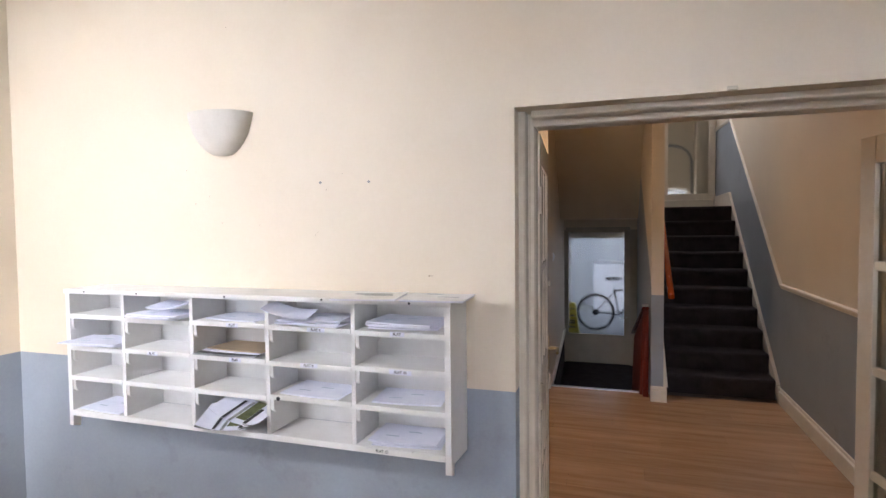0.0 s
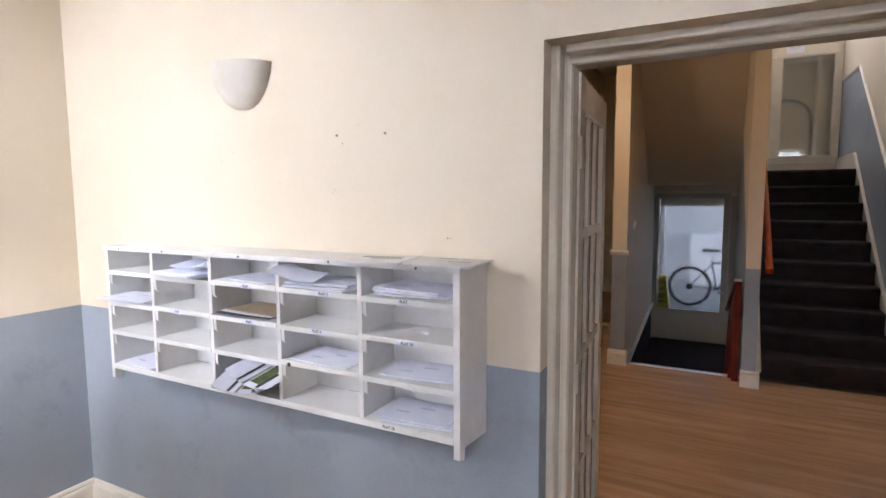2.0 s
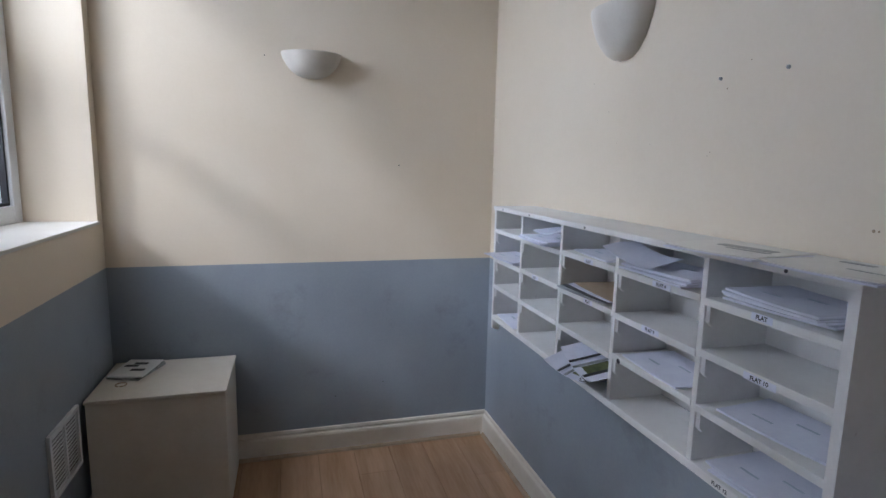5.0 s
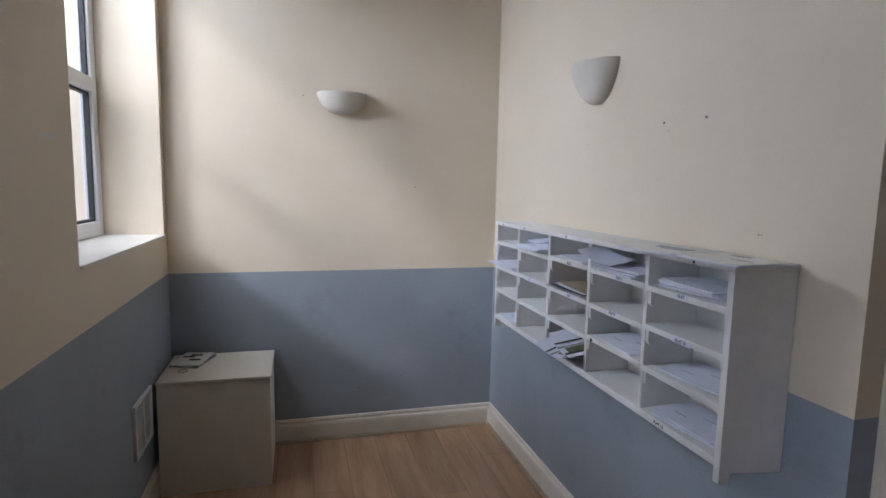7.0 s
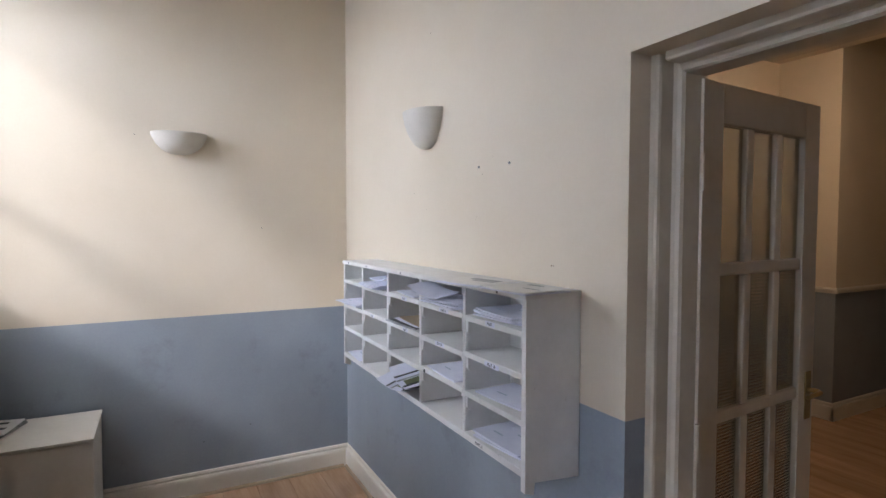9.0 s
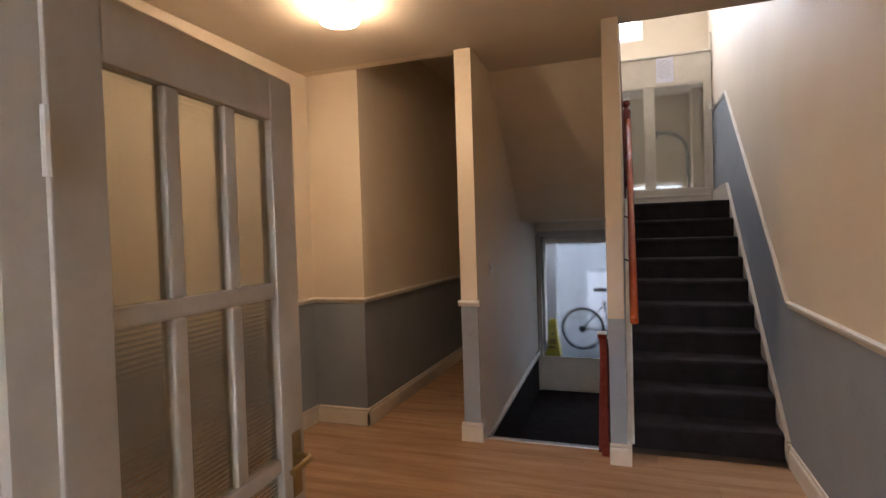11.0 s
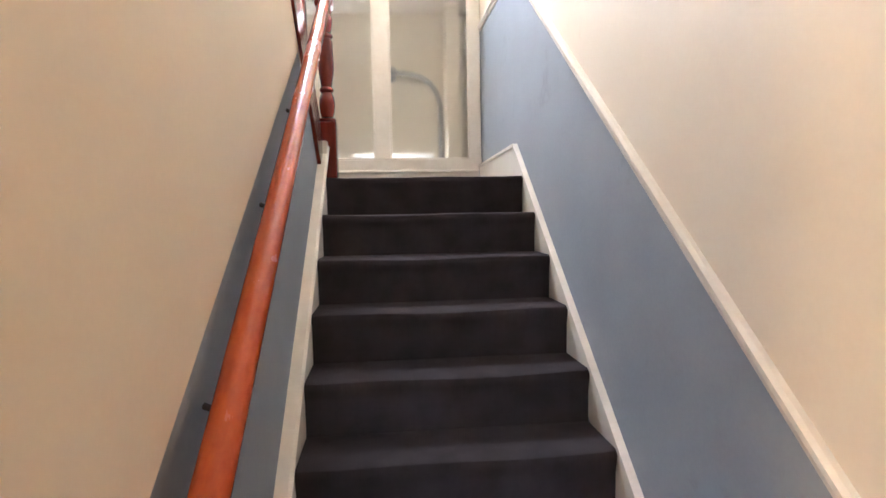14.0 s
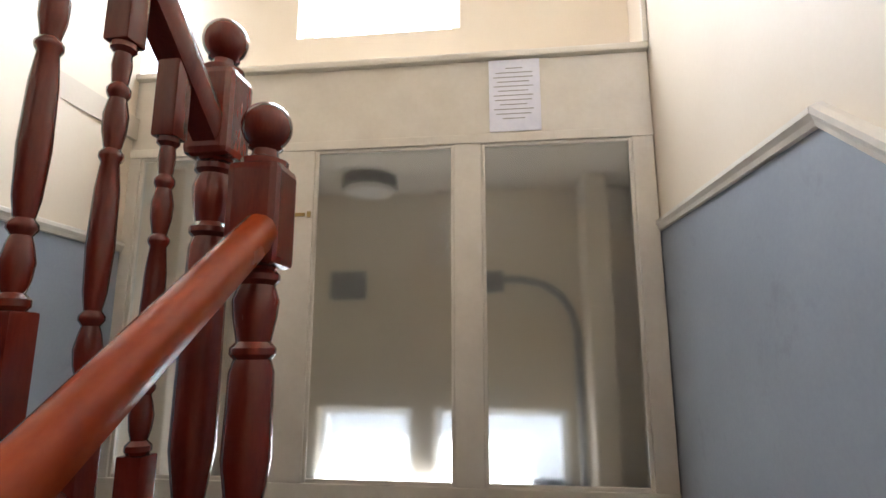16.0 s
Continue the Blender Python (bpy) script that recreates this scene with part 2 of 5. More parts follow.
def sweep(bm, profile, p0, p1, side, up):
    """A profile of (side, up) offsets drawn straight from p0 to p1."""
    p0, p1, side, up = Vector(p0), Vector(p1), Vector(side), Vector(up)
    rings = [[bm.verts.new(p + side * u + up * v) for u, v in profile] for p in (p0, p1)]
    bm.faces.new(rings[0])
    bm.faces.new(rings[1][::-1])
    for i in range(len(profile)):
        j = (i + 1) % len(profile)
        bm.faces.new((rings[0][i], rings[1][i], rings[1][j], rings[0][j]))
    return bm


def lathe(bm, profile, centre, segments=20, lean=None):
    """Turns (radius, height) pairs round the vertical through centre."""
    rings = []
    for r, h in profile:
        ring = []
        for k in range(segments):
            a = 2 * math.pi * k / segments
            ring.append(bm.verts.new((centre[0] + r * math.cos(a), centre[1] + r * math.sin(a), centre[2] + h)))
        rings.append(ring)
    for lo, hi in zip(rings, rings[1:]):
        for k in range(segments):
            j = (k + 1) % segments
            bm.faces.new((lo[k], lo[j], hi[j], hi[k]))
    bm.faces.new(rings[0][::-1])
    bm.faces.new(rings[-1])
    return bm


def tube(bm, points, radius, segments=10):
    points = [Vector(p) for p in points]
    rings = []
    for i, p in enumerate(points):
        way = (points[min(i + 1, len(points) - 1)] - points[max(i - 1, 0)]).normalized()
        side = way.orthogonal().normalized() if i == 0 else (rings_side - way * rings_side.dot(way)).normalized()
        rings_side = side
        other = way.cross(side)
        rings.append([bm.verts.new(p + radius * (side * math.cos(2 * math.pi * k / segments) + other * math.sin(2 * math.pi * k / segments))) for k in range(segments)])
    for lo, hi in zip(rings, rings[1:]):
        for k in range(segments):
            j = (k + 1) % segments
            bm.faces.new((lo[k], lo[j], hi[j], hi[k]))
    bm.faces.new(rings[0][::-1])
    bm.faces.new(rings[-1])
    return bm


def turned(bm, m):
    bmesh.ops.transform(bm, matrix=m, verts=bm.verts)
    return bm


# ---------- the setting: walls, floors, ceilings ----------
WEST, NORTH, SOUTH, EAST = -2.77, 2.05, 0.121, 1.363
DADO, RAILZ, LOBBY_TOP, HALL_TOP = 1.053, 1.055, 3.45, 2.98
RISE, GOING, FIRST = 0.186, 0.23, 5.84
LAND = 10 * RISE


def two_tone(name, a, b, split, label, upper=CREAM, lower=GREY):
    bm = bmesh.new()
    box(bm, (a[0], a[1], split), b, mat=0)
    box(bm, a, (b[0], b[1], split), mat=1)
    return structure(name, bm, [upper, lower], label)


# lobby
bm = bmesh.new()
for x0, x1, z0 in ((WEST - 0.25, -0.39, 0.0), (-0.39, 1.07, 2.025), (1.07, 1.95, 0.0)):
    if z0 == 0.0:
        box(bm, (x0, NORTH, DADO), (x1, NORTH + 0.24, LOBBY_TOP), mat=0)
        box(bm, (x0, NORTH, 0), (x1, NORTH + 0.24, DADO), mat=1)
    else:
        box(bm, (x0, NORTH, z0), (x1, NORTH + 0.24, LOBBY_TOP), mat=0)
structure("wall_north", bm, [CREAM, GREY], "cream plaster wall with blue-grey painted lower part")
two_tone("wall_west", (WEST - 0.25, -0.25, 0), (WEST, NORTH, LOBBY_TOP), DADO, "cream wall painted blue-grey below waist height")
WX0, WX1, WZ0, WZ1 = -2.70, -1.52, 1.265, 2.9
bm = bmesh.new()
box(bm, (WX1, SOUTH - 0.42, DADO), (-0.35, SOUTH, LOBBY_TOP), mat=0)
box(bm, (-0.35, SOUTH - 0.42, 2.6), (0.85, SOUTH, LOBBY_TOP), mat=0)
box(bm, (0.85, SOUTH - 0.42, DADO), (1.95, SOUTH, LOBBY_TOP), mat=0)
box(bm, (WX1, SOUTH - 0.42, 0), (-0.35, SOUTH, DADO), mat=1)
box(bm, (0.85, SOUTH - 0.42, 0), (1.95, SOUTH, DADO), mat=1)
box(bm, (WEST, SOUTH - 0.42, DADO), (WX1, SOUTH, WZ0), mat=0)
box(bm, (WEST, SOUTH - 0.42, 0), (WX1, SOUTH, DADO), mat=1)
box(bm, (WEST, SOUTH - 0.42, WZ0), (WX0, SOUTH, LOBBY_TOP), mat=0)
box(bm, (WX0, SOUTH - 0.42, WZ1), (WX1, SOUTH, LOBBY_TOP), mat=0)
structure("wall_south", bm, [CREAM, GREY], "cream wall with a deep window recess")
two_tone("wall_east", (1.95, SOUTH - 0.42, 0), (2.15, NORTH + 0.24, LOBBY_TOP), DADO, "plain cream and blue-grey wall")
structure("ceiling_lobby", boxed(((WEST - 0.25, SOUTH - 0.42, LOBBY_TOP), (2.15, NORTH + 0.24, LOBBY_TOP + 0.15))), CEILING, "cream painted lobby ceiling")

# unseen walls outside, added to cut sun and low eastern sky light
structure("light_block_walls", boxed(((1.0, -2.7, -0.37), (1.2, SOUTH - 0.42, 4.2)), ((-0.95, -6.0, -0.37), (-0.75, SOUTH - 0.42, 2.9))), RENDER, "unseen rendered walls added to cut side light")

# hall
two_tone("wall_hall_west", (-2.4, NORTH + 0.24, 0), (-2.206, 5.77, HALL_TOP + 0.6), RAILZ, "cream hall wall with grey lower part")
two_tone("wall_corridor", (-2.4, 5.77, 0), (-1.716, 9.8, HALL_TOP + 0.6), RAILZ, "cream corridor wall with blue-grey lower part")
structure("wall_corridor_end", boxed(((-1.716, 9.6, 0), (-0.83, 9.8, HALL_TOP + 0.6))), CREAM, "plain cream end of the corridor")
structure("ceiling_hall", boxed(((-2.4, NORTH + 0.24, HALL_TOP), (EAST, 5.66, HALL_TOP + 0.62)), ((-0.83, 5.66, HALL_TOP), (0.26, 6.36, HALL_TOP + 0.12))), CEILING, "low cream hall ceiling")
structure("wall_over_corridor", boxed(((-2.4, 5.662, HALL_TOP), (-0.83, 5.768, HALL_TOP + 0.6))), CREAM, "cream wall over the corridor mouth")
structure("ceiling_corridor", boxed(((-1.716, 5.77, HALL_TOP + 0.5), (-0.83, 9.6, HALL_TOP + 0.6))), CEILING, "dim corridor ceiling")

# the right-hand wall, whose grey part climbs with the stairs
KINK, APEX = (5.76, 1.062), (8.152, 2.995)
bm = bmesh.new()
top = 5.9
prism(bm, [(NORTH + 0.24, -0.6), (9.5, -0.6), (9.5, 3.035), APEX, KINK, (NORTH + 0.24, KINK[1])], "x", EAST, EAST + 0.2, 1)
prism(bm, [(NORTH + 0.24, KINK[1]), KINK, APEX, (9.5, 3.035), (9.5, top), (NORTH + 0.24, top)], "x", EAST, EAST + 0.2, 0)
structure("wall_stair_east", bm, [CREAM, GREY], "tall cream stair wall with scuffed blue-grey lower part")

# pier between corridor and the steps down
LOW = -0.55


def pier(y, side=0.0):
    """The slanting face of the wall beside the steps down, or its corridor side."""
    return -0.70 - side - 0.042 * (y - 5.665)


def pier_block(bm, y0, y1, z0, z1, near, far, mat):
    prism(bm, [(pier(y0, near), y0), (pier(y1, near), y1), (pier(y1, far), y1), (pier(y0, far), y0)], "z", z0, z1, mat)


bm = bmesh.new()
pier_block(bm, 5.665, 9.1, RAILZ, LAND - 0.14, 0.0, 0.13, 0)
pier_block(bm, 5.665, 6.4, LAND - 0.14, HALL_TOP + 0.55, 0.0, 0.13, 0)
pier_block(bm, 6.4, 9.1, LAND - 0.14, top, 0.105, 0.13, 0)
pier_block(bm, 5.665, 9.1, LOW - 0.05, RAILZ, 0.06, 0.13, 1)
pier_block(bm, 5.68, 9.1, -0.03, RAILZ, 0.0, 0.06, 0)
pier_block(bm, 5.665, 5.68, 0.0, RAILZ, 0.0, 0.06, 1)
# dark carpet colour on the wall stands in for shade below the ledge
pier_block(bm, 5.68, 9.1, LOW - 0.05, -0.03, 0.0, 0.06, 2)
pier_block(bm, 9.1, 9.8, -0.1, HALL_TOP + 0.6, 0.06, 0.13, 0)
structure("wall_pier", bm, [CREAM, GREY, CARPET], "cream wall end with grey painted foot beside the steps")


# the skewed wall between the two flights
def skew(y, side):
    return 0.357 - 0.0105 * (y - 5.513) if side else 0.251 - 0.015 * (y - 5.513)


def skew_prism(bm, poly, mat, inset=0.0):
    """A polygon of (y, z) on both faces of the skewed wall."""
    right = [bm.verts.new((skew(y, 1), y, z)) for y, z in poly]
    left = [bm.verts.new((skew(y, 0) + inset, y, z)) for y, z in poly]
    faces = [bm.faces.new(right), bm.faces.new(left[::-1])]
    for i in range(len(poly)):
        j = (i + 1) % len(poly)
        faces.append(bm.faces.new((right[i], left[i], left[j], right[j])))
    for f in faces:
        f.material_index = mat


bm = bmesh.new()
skew_prism(bm, [(5.513, LOW - 0.05), (7.95, LOW - 0.05), (7.95, 1.9), (7.29, 2.28), (5.56, 1.08), (5.513, 0.984)], 1)
skew_prism(bm, [(5.513, 0.984), (5.56, 1.08), (7.29, 2.28), (7.2, 2.57), (6.0, 3.53), (5.513, 3.92)], 0)
skew_prism(bm, [(7.29, 2.28), (7.95, 1.9), (7.95, 1.97), (7.2, 2.57)], 0)
structure("wall_between_flights", bm, [CREAM, GREY], "cream wall end with grey foot between two flights")

# stairwell enclosure
bm = bmesh.new()
box(bm, (0.25, 5.52, HALL_TOP + 0.62), (EAST, 5.66, top))
box(bm, (-0.83, 6.24, HALL_TOP + 0.12), (0.26, 6.36, top))
structure("wall_stairwell_south", bm, CREAM, "plain cream wall over the hall ceiling")
structure("ceiling_stairwell", boxed(((-0.9, 5.45, top), (EAST + 0.2, 9.8, top + 0.12))), CEILING, "high cream stairwell ceiling")
bm = bmesh.new()
box(bm, (-0.103, 6.4, 3.0), (0.0, 9.22, top), mat=0)
prism(bm, [(6.4, LAND - 0.139), (7.8, LAND - 0.139), (7.8, 1.74), (6.4, 3.0)], "x", -0.103, 0.0, 0)
prism(bm, [(7.8, LAND - 0.139), (9.22, LAND - 0.139), (9.22, 3.0), (6.4, 3.0), (7.8, 1.74)], "x", -0.103, 0.0, 1)
for v in bm.verts:
    v.co.x += pier(v.co.y)
structure("wall_landing_west", bm, [CREAM, GREY], "cream landing wall with blue-grey lower part")
# wall over the glazed screen, with a window
bm = bmesh.new()
UX0, UX1, UZ0, UZ1 = -0.24, 0.58, 4.1, 5.5
box(bm, (-0.9, 9.5, 3.74), (UX0, 9.74, top))
box(bm, (UX1, 9.5, 3.74), (EAST + 0.2, 9.74, top))
box(bm, (UX0, 9.5, 3.74), (UX1, 9.74, UZ0))
box(bm, (UX0, 9.5, UZ1), (UX1, 9.74, top))
structure("wall_over_screen", bm, CREAM, "bright cream wall with a small window")
structure("landing_soffit", boxed(((-0.84, 7.8, LAND - 0.14), (0.3, 9.15, LAND - 0.125))), CREAM, "cream underside of the landing")
bm = bmesh.new()
prism(bm, [(7.8, 1.72), (7.8, 1.76), (6.3, 3.09), (6.3, 3.0)], "x", -0.8, 0.245)
structure("flight_soffit", bm, CREAM, "sloping cream underside of the upper flight")

# unseen block over the house, added to keep sun off the yard
structure("yard_shade_block", boxed(((-9, SOUTH - 0.42, top + 0.13), (9, 9.74, 10.5))), RENDER, "unseen rendered block added to shade the yard")

# lower landing and steps down
structure("floor_lower", boxed(((-0.95, 5.76, LOW - 0.1), (0.36, 9.15, LOW))), CARPET, "dark carpeted lower floor")
structure("floor_base", boxed(((WEST - 0.25, SOUTH - 0.42, -0.12), (1.95, 5.75, -0.012)), ((-1.75, 5.75, -0.12), (-0.83, 9.8, -0.012)), ((0.3, 5.75, -0.12), (EAST, 6.2, -0.012))), JOINT, "dark floor base under laminate")

# room behind the screen
bm = bmesh.new()
BX, BY = ((-0.33, 0.22), (0.35, 1.1)), 10.3
BT = 3.52
box(bm, (-1.0, BY, 2.25), (1.7, BY + 0.2, BT + 0.1))
box(bm, (-1.0, BY, 1.4), (BX[0][0], BY + 0.2, 2.25))
box(bm, (BX[0][1], BY, 1.4), (BX[1][0], BY + 0.2, 2.25))
box(bm, (BX[1][1], BY, 1.4), (1.7, BY + 0.2, 2.25))
box(bm, (BX[0][0], BY, 1.4), (BX[1][1], BY + 0.2, 1.6))
box(bm, (-1.15, 9.3, 1.4), (-0.95, BY + 0.2, BT + 0.1))
box(bm, (1.5, 9.3, 1.4), (1.7, BY + 0.2, BT + 0.1))
box(bm, (1.2, 10.05, 1.4), (1.32, BY, BT))
structure("wall_back_room", bm, CREAM, "plain pale walls seen through the glazed screen")
structure("ceiling_back_room", boxed(((-1.15, 9.27, BT), (1.7, BY + 0.2, BT + 0.1))), CEILING, "pale ceiling behind the screen")
structure("floor_back_room", boxed(((-1.15, 9.27, 1.72), (1.7, BY + 0.2, LAND - 0.01))), CARPET, "dark floor behind the screen")


# ---------- skirtings, dado rails and strings ----------
SKIRT = [(0, 0), (0.02, 0), (0.02, 0.1), (0.017, 0.112), (0.005, 0.118), (0.012, 0.127), (0.008, 0.14), (0, 0.143)]
RAIL = [(0, -0.022), (0.01, -0.02), (0.014, -0.008), (0.022, 0.004), (0.022, 0.016), (0.012, 0.022), (0, 0.024)]
UP = (0, 0, 1)


def run(name, profile, p0, p1, side, label, material=TRIM, up=UP):
    return structure(name, sweep(bmesh.new(), profile, p0, p1, side, up), material, label)


run("baseboard_1", SKIRT, (WEST + 0.02, NORTH, 0), (-0.39, NORTH, 0), (0, -1, 0), "old white moulded skirting board")
run("baseboard_2", SKIRT, (WEST, SOUTH + 0.02, 0), (WEST, NORTH, 0), (1, 0, 0), "old white moulded skirting board")
run("baseboard_3", SKIRT, (WEST + 0.02, SOUTH, 0), (-0.35, SOUTH, 0), (0, 1, 0), "old white moulded skirting board")
BEAD = [(0.02, 0), (0.036, 0), (0.033, 0.009), (0.027, 0.015), (0.02, 0.017)]
run("trim_16", BEAD, (WEST + 0.036, NORTH, 0.001), (-0.39, NORTH, 0.001), (0, -1, 0), "tan wooden bead along the skirting", MANILA)
run("trim_17", BEAD, (WEST, SOUTH + 0.036, 0.001), (WEST, NORTH - 0.036, 0.001), (1, 0, 0), "tan wooden bead along the skirting", MANILA)
run("baseboard_4", SKIRT, (EAST, 2.3, 0), (EAST, 5.76, 0), (-1, 0, 0), "old white moulded skirting board")
run("baseboard_5", SKIRT, (-2.206, 2.3, 0), (-2.206, 5.77, 0), (1, 0, 0), "old white moulded skirting board")
run("baseboard_6", SKIRT, (-2.186, 5.77, 0), (-1.696, 5.77, 0), (0, -1, 0), "old white moulded skirting board")
run("baseboard_7", SKIRT, (-1.716, 5.75, 0), (-1.716, 9.6, 0), (1, 0, 0), "old white moulded skirting board")
run("baseboard_8", SKIRT, (-0.85, 5.665, 0), (-0.68, 5.665, 0), (0, -1, 0), "chipped white skirting round the wall end")
run("baseboard_9", SKIRT, (-0.70, 5.665, 0), (-0.70, 5.77, 0), (1, 0, 0), "chipped white skirting round the wall end")
run("baseboard_10", SKIRT, (pier(5.665, 0.13), 5.665, 0), (pier(9.6, 0.13), 9.6, 0), (-1, 0, 0), "white skirting in the corridor")
run("baseboard_11", SKIRT, (0.245, 5.513, 0), (0.385, 5.513, 0), (0, -1, 0), "white skirting on the wall end")
run("baseboard_12", SKIRT, (skew(5.513, 1), 5.513, 0), (skew(5.8, 1), 5.8, 0), (1, 0, 0), "white skirting beside the stairs")
run("trim_1", RAIL, (-2.206, 2.3, RAILZ), (-2.206, 5.77, RAILZ), (1, 0, 0), "white dado rail")
run("trim_2", RAIL, (-2.186, 5.77, RAILZ), (-1.696, 5.77, RAILZ), (0, -1, 0), "white dado rail")
run("trim_3", RAIL, (-1.716, 5.75, RAILZ), (-1.716, 9.6, RAILZ), (1, 0, 0), "white dado rail")
run("trim_4", RAIL, (-0.85, 5.665, RAILZ), (-0.68, 5.665, RAILZ), (0, -1, 0), "short white dado rail on the wall end")
run("trim_5", RAIL, (EAST, 2.3, KINK[1]), (EAST, *KINK), (-1, 0, 0), "white moulded dado rail")
run("trim_6", RAIL, (EAST, *KINK), (EAST, *APEX), (-1, 0, 0), "white moulded dado rail climbing with the stairs", up=(0, -0.35, 0.94))
run("trim_7", RAIL, (EAST, *APEX), (EAST, 9.22, 3.035), (-1, 0, 0), "white moulded dado rail")
run("trim_8", RAIL, (pier(7.0), 7.0, 3.0), (pier(9.22), 9.22, 3.0), (1, 0, 0), "white moulded dado rail")
# ledge along the steps down
structure("trim_9", sweep(bmesh.new(), [(-0.004, -0.055), (0.026, -0.055), (0.026, -0.018), (0.02, -0.01), (-0.004, -0.01)], (pier(5.8), 5.8, 0), (pier(9.02), 9.02, 0), (1, 0, 0), UP), TRIM, "white painted ledge beside the steps down")
structure("trim_15", boxed(((EAST - 0.022, 9.195, 3.789), (EAST - 0.002, 9.215, 3.98)), bevel=0.002), TRIM, "short upright end of the ledge trim")
# stair strings
bm = bmesh.new()
prism(bm, [(5.75, 0), (8.12, 1.8), (9.21, 1.8), (9.21, LAND + 0.165), (8.1, LAND + 0.168), (5.78, 0.165), (5.75, 0.143)], "x", EAST - 0.022, EAST - 0.002)
structure("trim_10", bm, TRIM, "cream painted stair string and landing skirting")
bm = bmesh.new()
prism(bm, [(5.765, 0.150), (8.1, LAND + 0.165), (9.21, LAND + 0.162), (9.21, LAND + 0.177), (8.09, LAND + 0.183), (5.76, 0.168)], "x", EAST - 0.03, EAST - 0.003)
structure("trim_11", bm, TRIM, "cream painted moulding along the stair string")


def left_string():
    bm = bmesh.new()
    poly = [(5.53, 0.0), (6.1, 0.0), (7.93, 1.5), (7.93, 2.0), (5.6, 0.115)]
    right = [bm.verts.new((skew(y, 1) + 0.028, y, z)) for y, z in poly]
    left = [bm.verts.new((skew(y, 1) - 0.01, y, z)) for y, z in poly]
    bm.faces.new(right)
    bm.faces.new(left[::-1])
    for i in range(len(poly)):
        j = (i + 1) % len(poly)
        bm.faces.new((right[i], left[i], left[j], right[j]))
    return bm


structure("trim_12", left_string(), TRIM, "cream painted stair string on the wall side")
structure("trim_13", sweep(bmesh.new(), [(-0.004, 0), (0.046, 0), (0.046, 0.012), (0.036, 0.02), (-0.004, 0.02)], (skew(5.6, 1), 5.6, 0.115), (skew(7.93, 1), 7.93, 2.0), (1, 0, 0), UP), TRIM, "cream painted capping on the stair string")
structure("trim_14", boxed(((skew(7.9, 1) - 0.012, 7.87, 1.94), (skew(7.9, 1) + 0.04, 7.93, 2.035)), bevel=0.006), TRIM, "cream end block of the string capping")


# ---------- lobby window ----------
FY = SOUTH - 0.32
window = tagged(new("window_1"), "white plastic casement window in a deep recess", kind="structure")
window.location = (-2.11, FY, WZ0)
ORIGIN[window] = Vector((-2.11, FY, WZ0))
part("window_sill", boxed(((WX0 + 0.003, FY + 0.02, WZ0 + 0.002), (WX1 - 0.003, SOUTH + 0.012, WZ0 + 0.016)), bevel=0.003), WHITE, window, "pale blue-white painted sill")
FZ = WZ0 + 0.016
part("window_frame", boxed(((WX0, FY - 0.03, FZ), (WX0 + 0.07, FY + 0.035, WZ1)), ((WX1 - 0.07, FY - 0.03, FZ), (WX1, FY + 0.035, WZ1)),
                           ((WX0 + 0.07, FY - 0.03, FZ), (WX1 - 0.07, FY + 0.035, FZ + 0.075)), ((WX0 + 0.07, FY - 0.03, WZ1 - 0.07), (WX1 - 0.07, FY + 0.035, WZ1)),
                           ((WX0 + 0.07, FY - 0.03, 2.0), (WX1 - 0.07, FY + 0.045, 2.07)), bevel=0.006), UPVC, window)
for z0, z1 in ((FZ + 0.075, 2.0), (2.07, WZ1 - 0.07)):
    x0, x1 = WX0 + 0.07, WX1 - 0.07
    part("gasket", boxed(((x0, FY - 0.01, z0), (x0 + 0.012, FY + 0.02, z1)), ((x1 - 0.012, FY - 0.01, z0), (x1, FY + 0.02, z1)), ((x0 + 0.012, FY - 0.01, z0), (x1 - 0.012, FY + 0.02, z0 + 0.012)), ((x0 + 0.012, FY - 0.01, z1 - 0.012), (x1 - 0.012, FY + 0.02, z1))), GASKET, window, "black rubber seal")
    pane = part("pane", boxed(((x0 + 0.01, FY - 0.004, z0 + 0.01), (x1 - 0.01, FY + 0.004, z1 - 0.01))), CLEAR, window)
    pane.visible_shadow = False


# unseen street door, its glazing added and sized to brighten the lobby
EY = SOUTH - 0.3
door_3 = tagged(new("door_3"), "unseen white street door, glazing added to let daylight in", kind="structure")
ORIGIN[door_3] = Vector((0, 0, 0))
part("frame", boxed(((-0.35, EY - 0.05, 0), (-0.29, EY + 0.05, 2.6)), ((0.79, EY - 0.05, 0), (0.85, EY + 0.05, 2.6)), ((-0.29, EY - 0.05, 2.54), (0.79, EY + 0.05, 2.6)), ((-0.29, EY - 0.05, 2.04), (0.79, EY + 0.05, 2.1)), bevel=0.004), WHITE, door_3)
part("leaf", boxed(((-0.285, EY - 0.02, 0.006), (-0.185, EY + 0.025, 2.035)), ((0.25, EY - 0.02, 0.006), (0.785, EY + 0.025, 2.035)), ((-0.185, EY - 0.02, 0.006), (0.25, EY + 0.025, 0.8)), ((-0.185, EY - 0.02, 1.93), (0.25, EY + 0.025, 2.035)), bevel=0.003), WHITE, door_3)
pane = part("pane", boxed(((-0.187, EY - 0.003, 0.798), (0.252, EY + 0.003, 1.932))), CLEAR, door_3)
pane.visible_shadow = False
pane = part("pane", boxed(((-0.292, EY - 0.003, 2.098), (0.792, EY + 0.003, 2.542))), CLEAR, door_3)
pane.visible_shadow = False


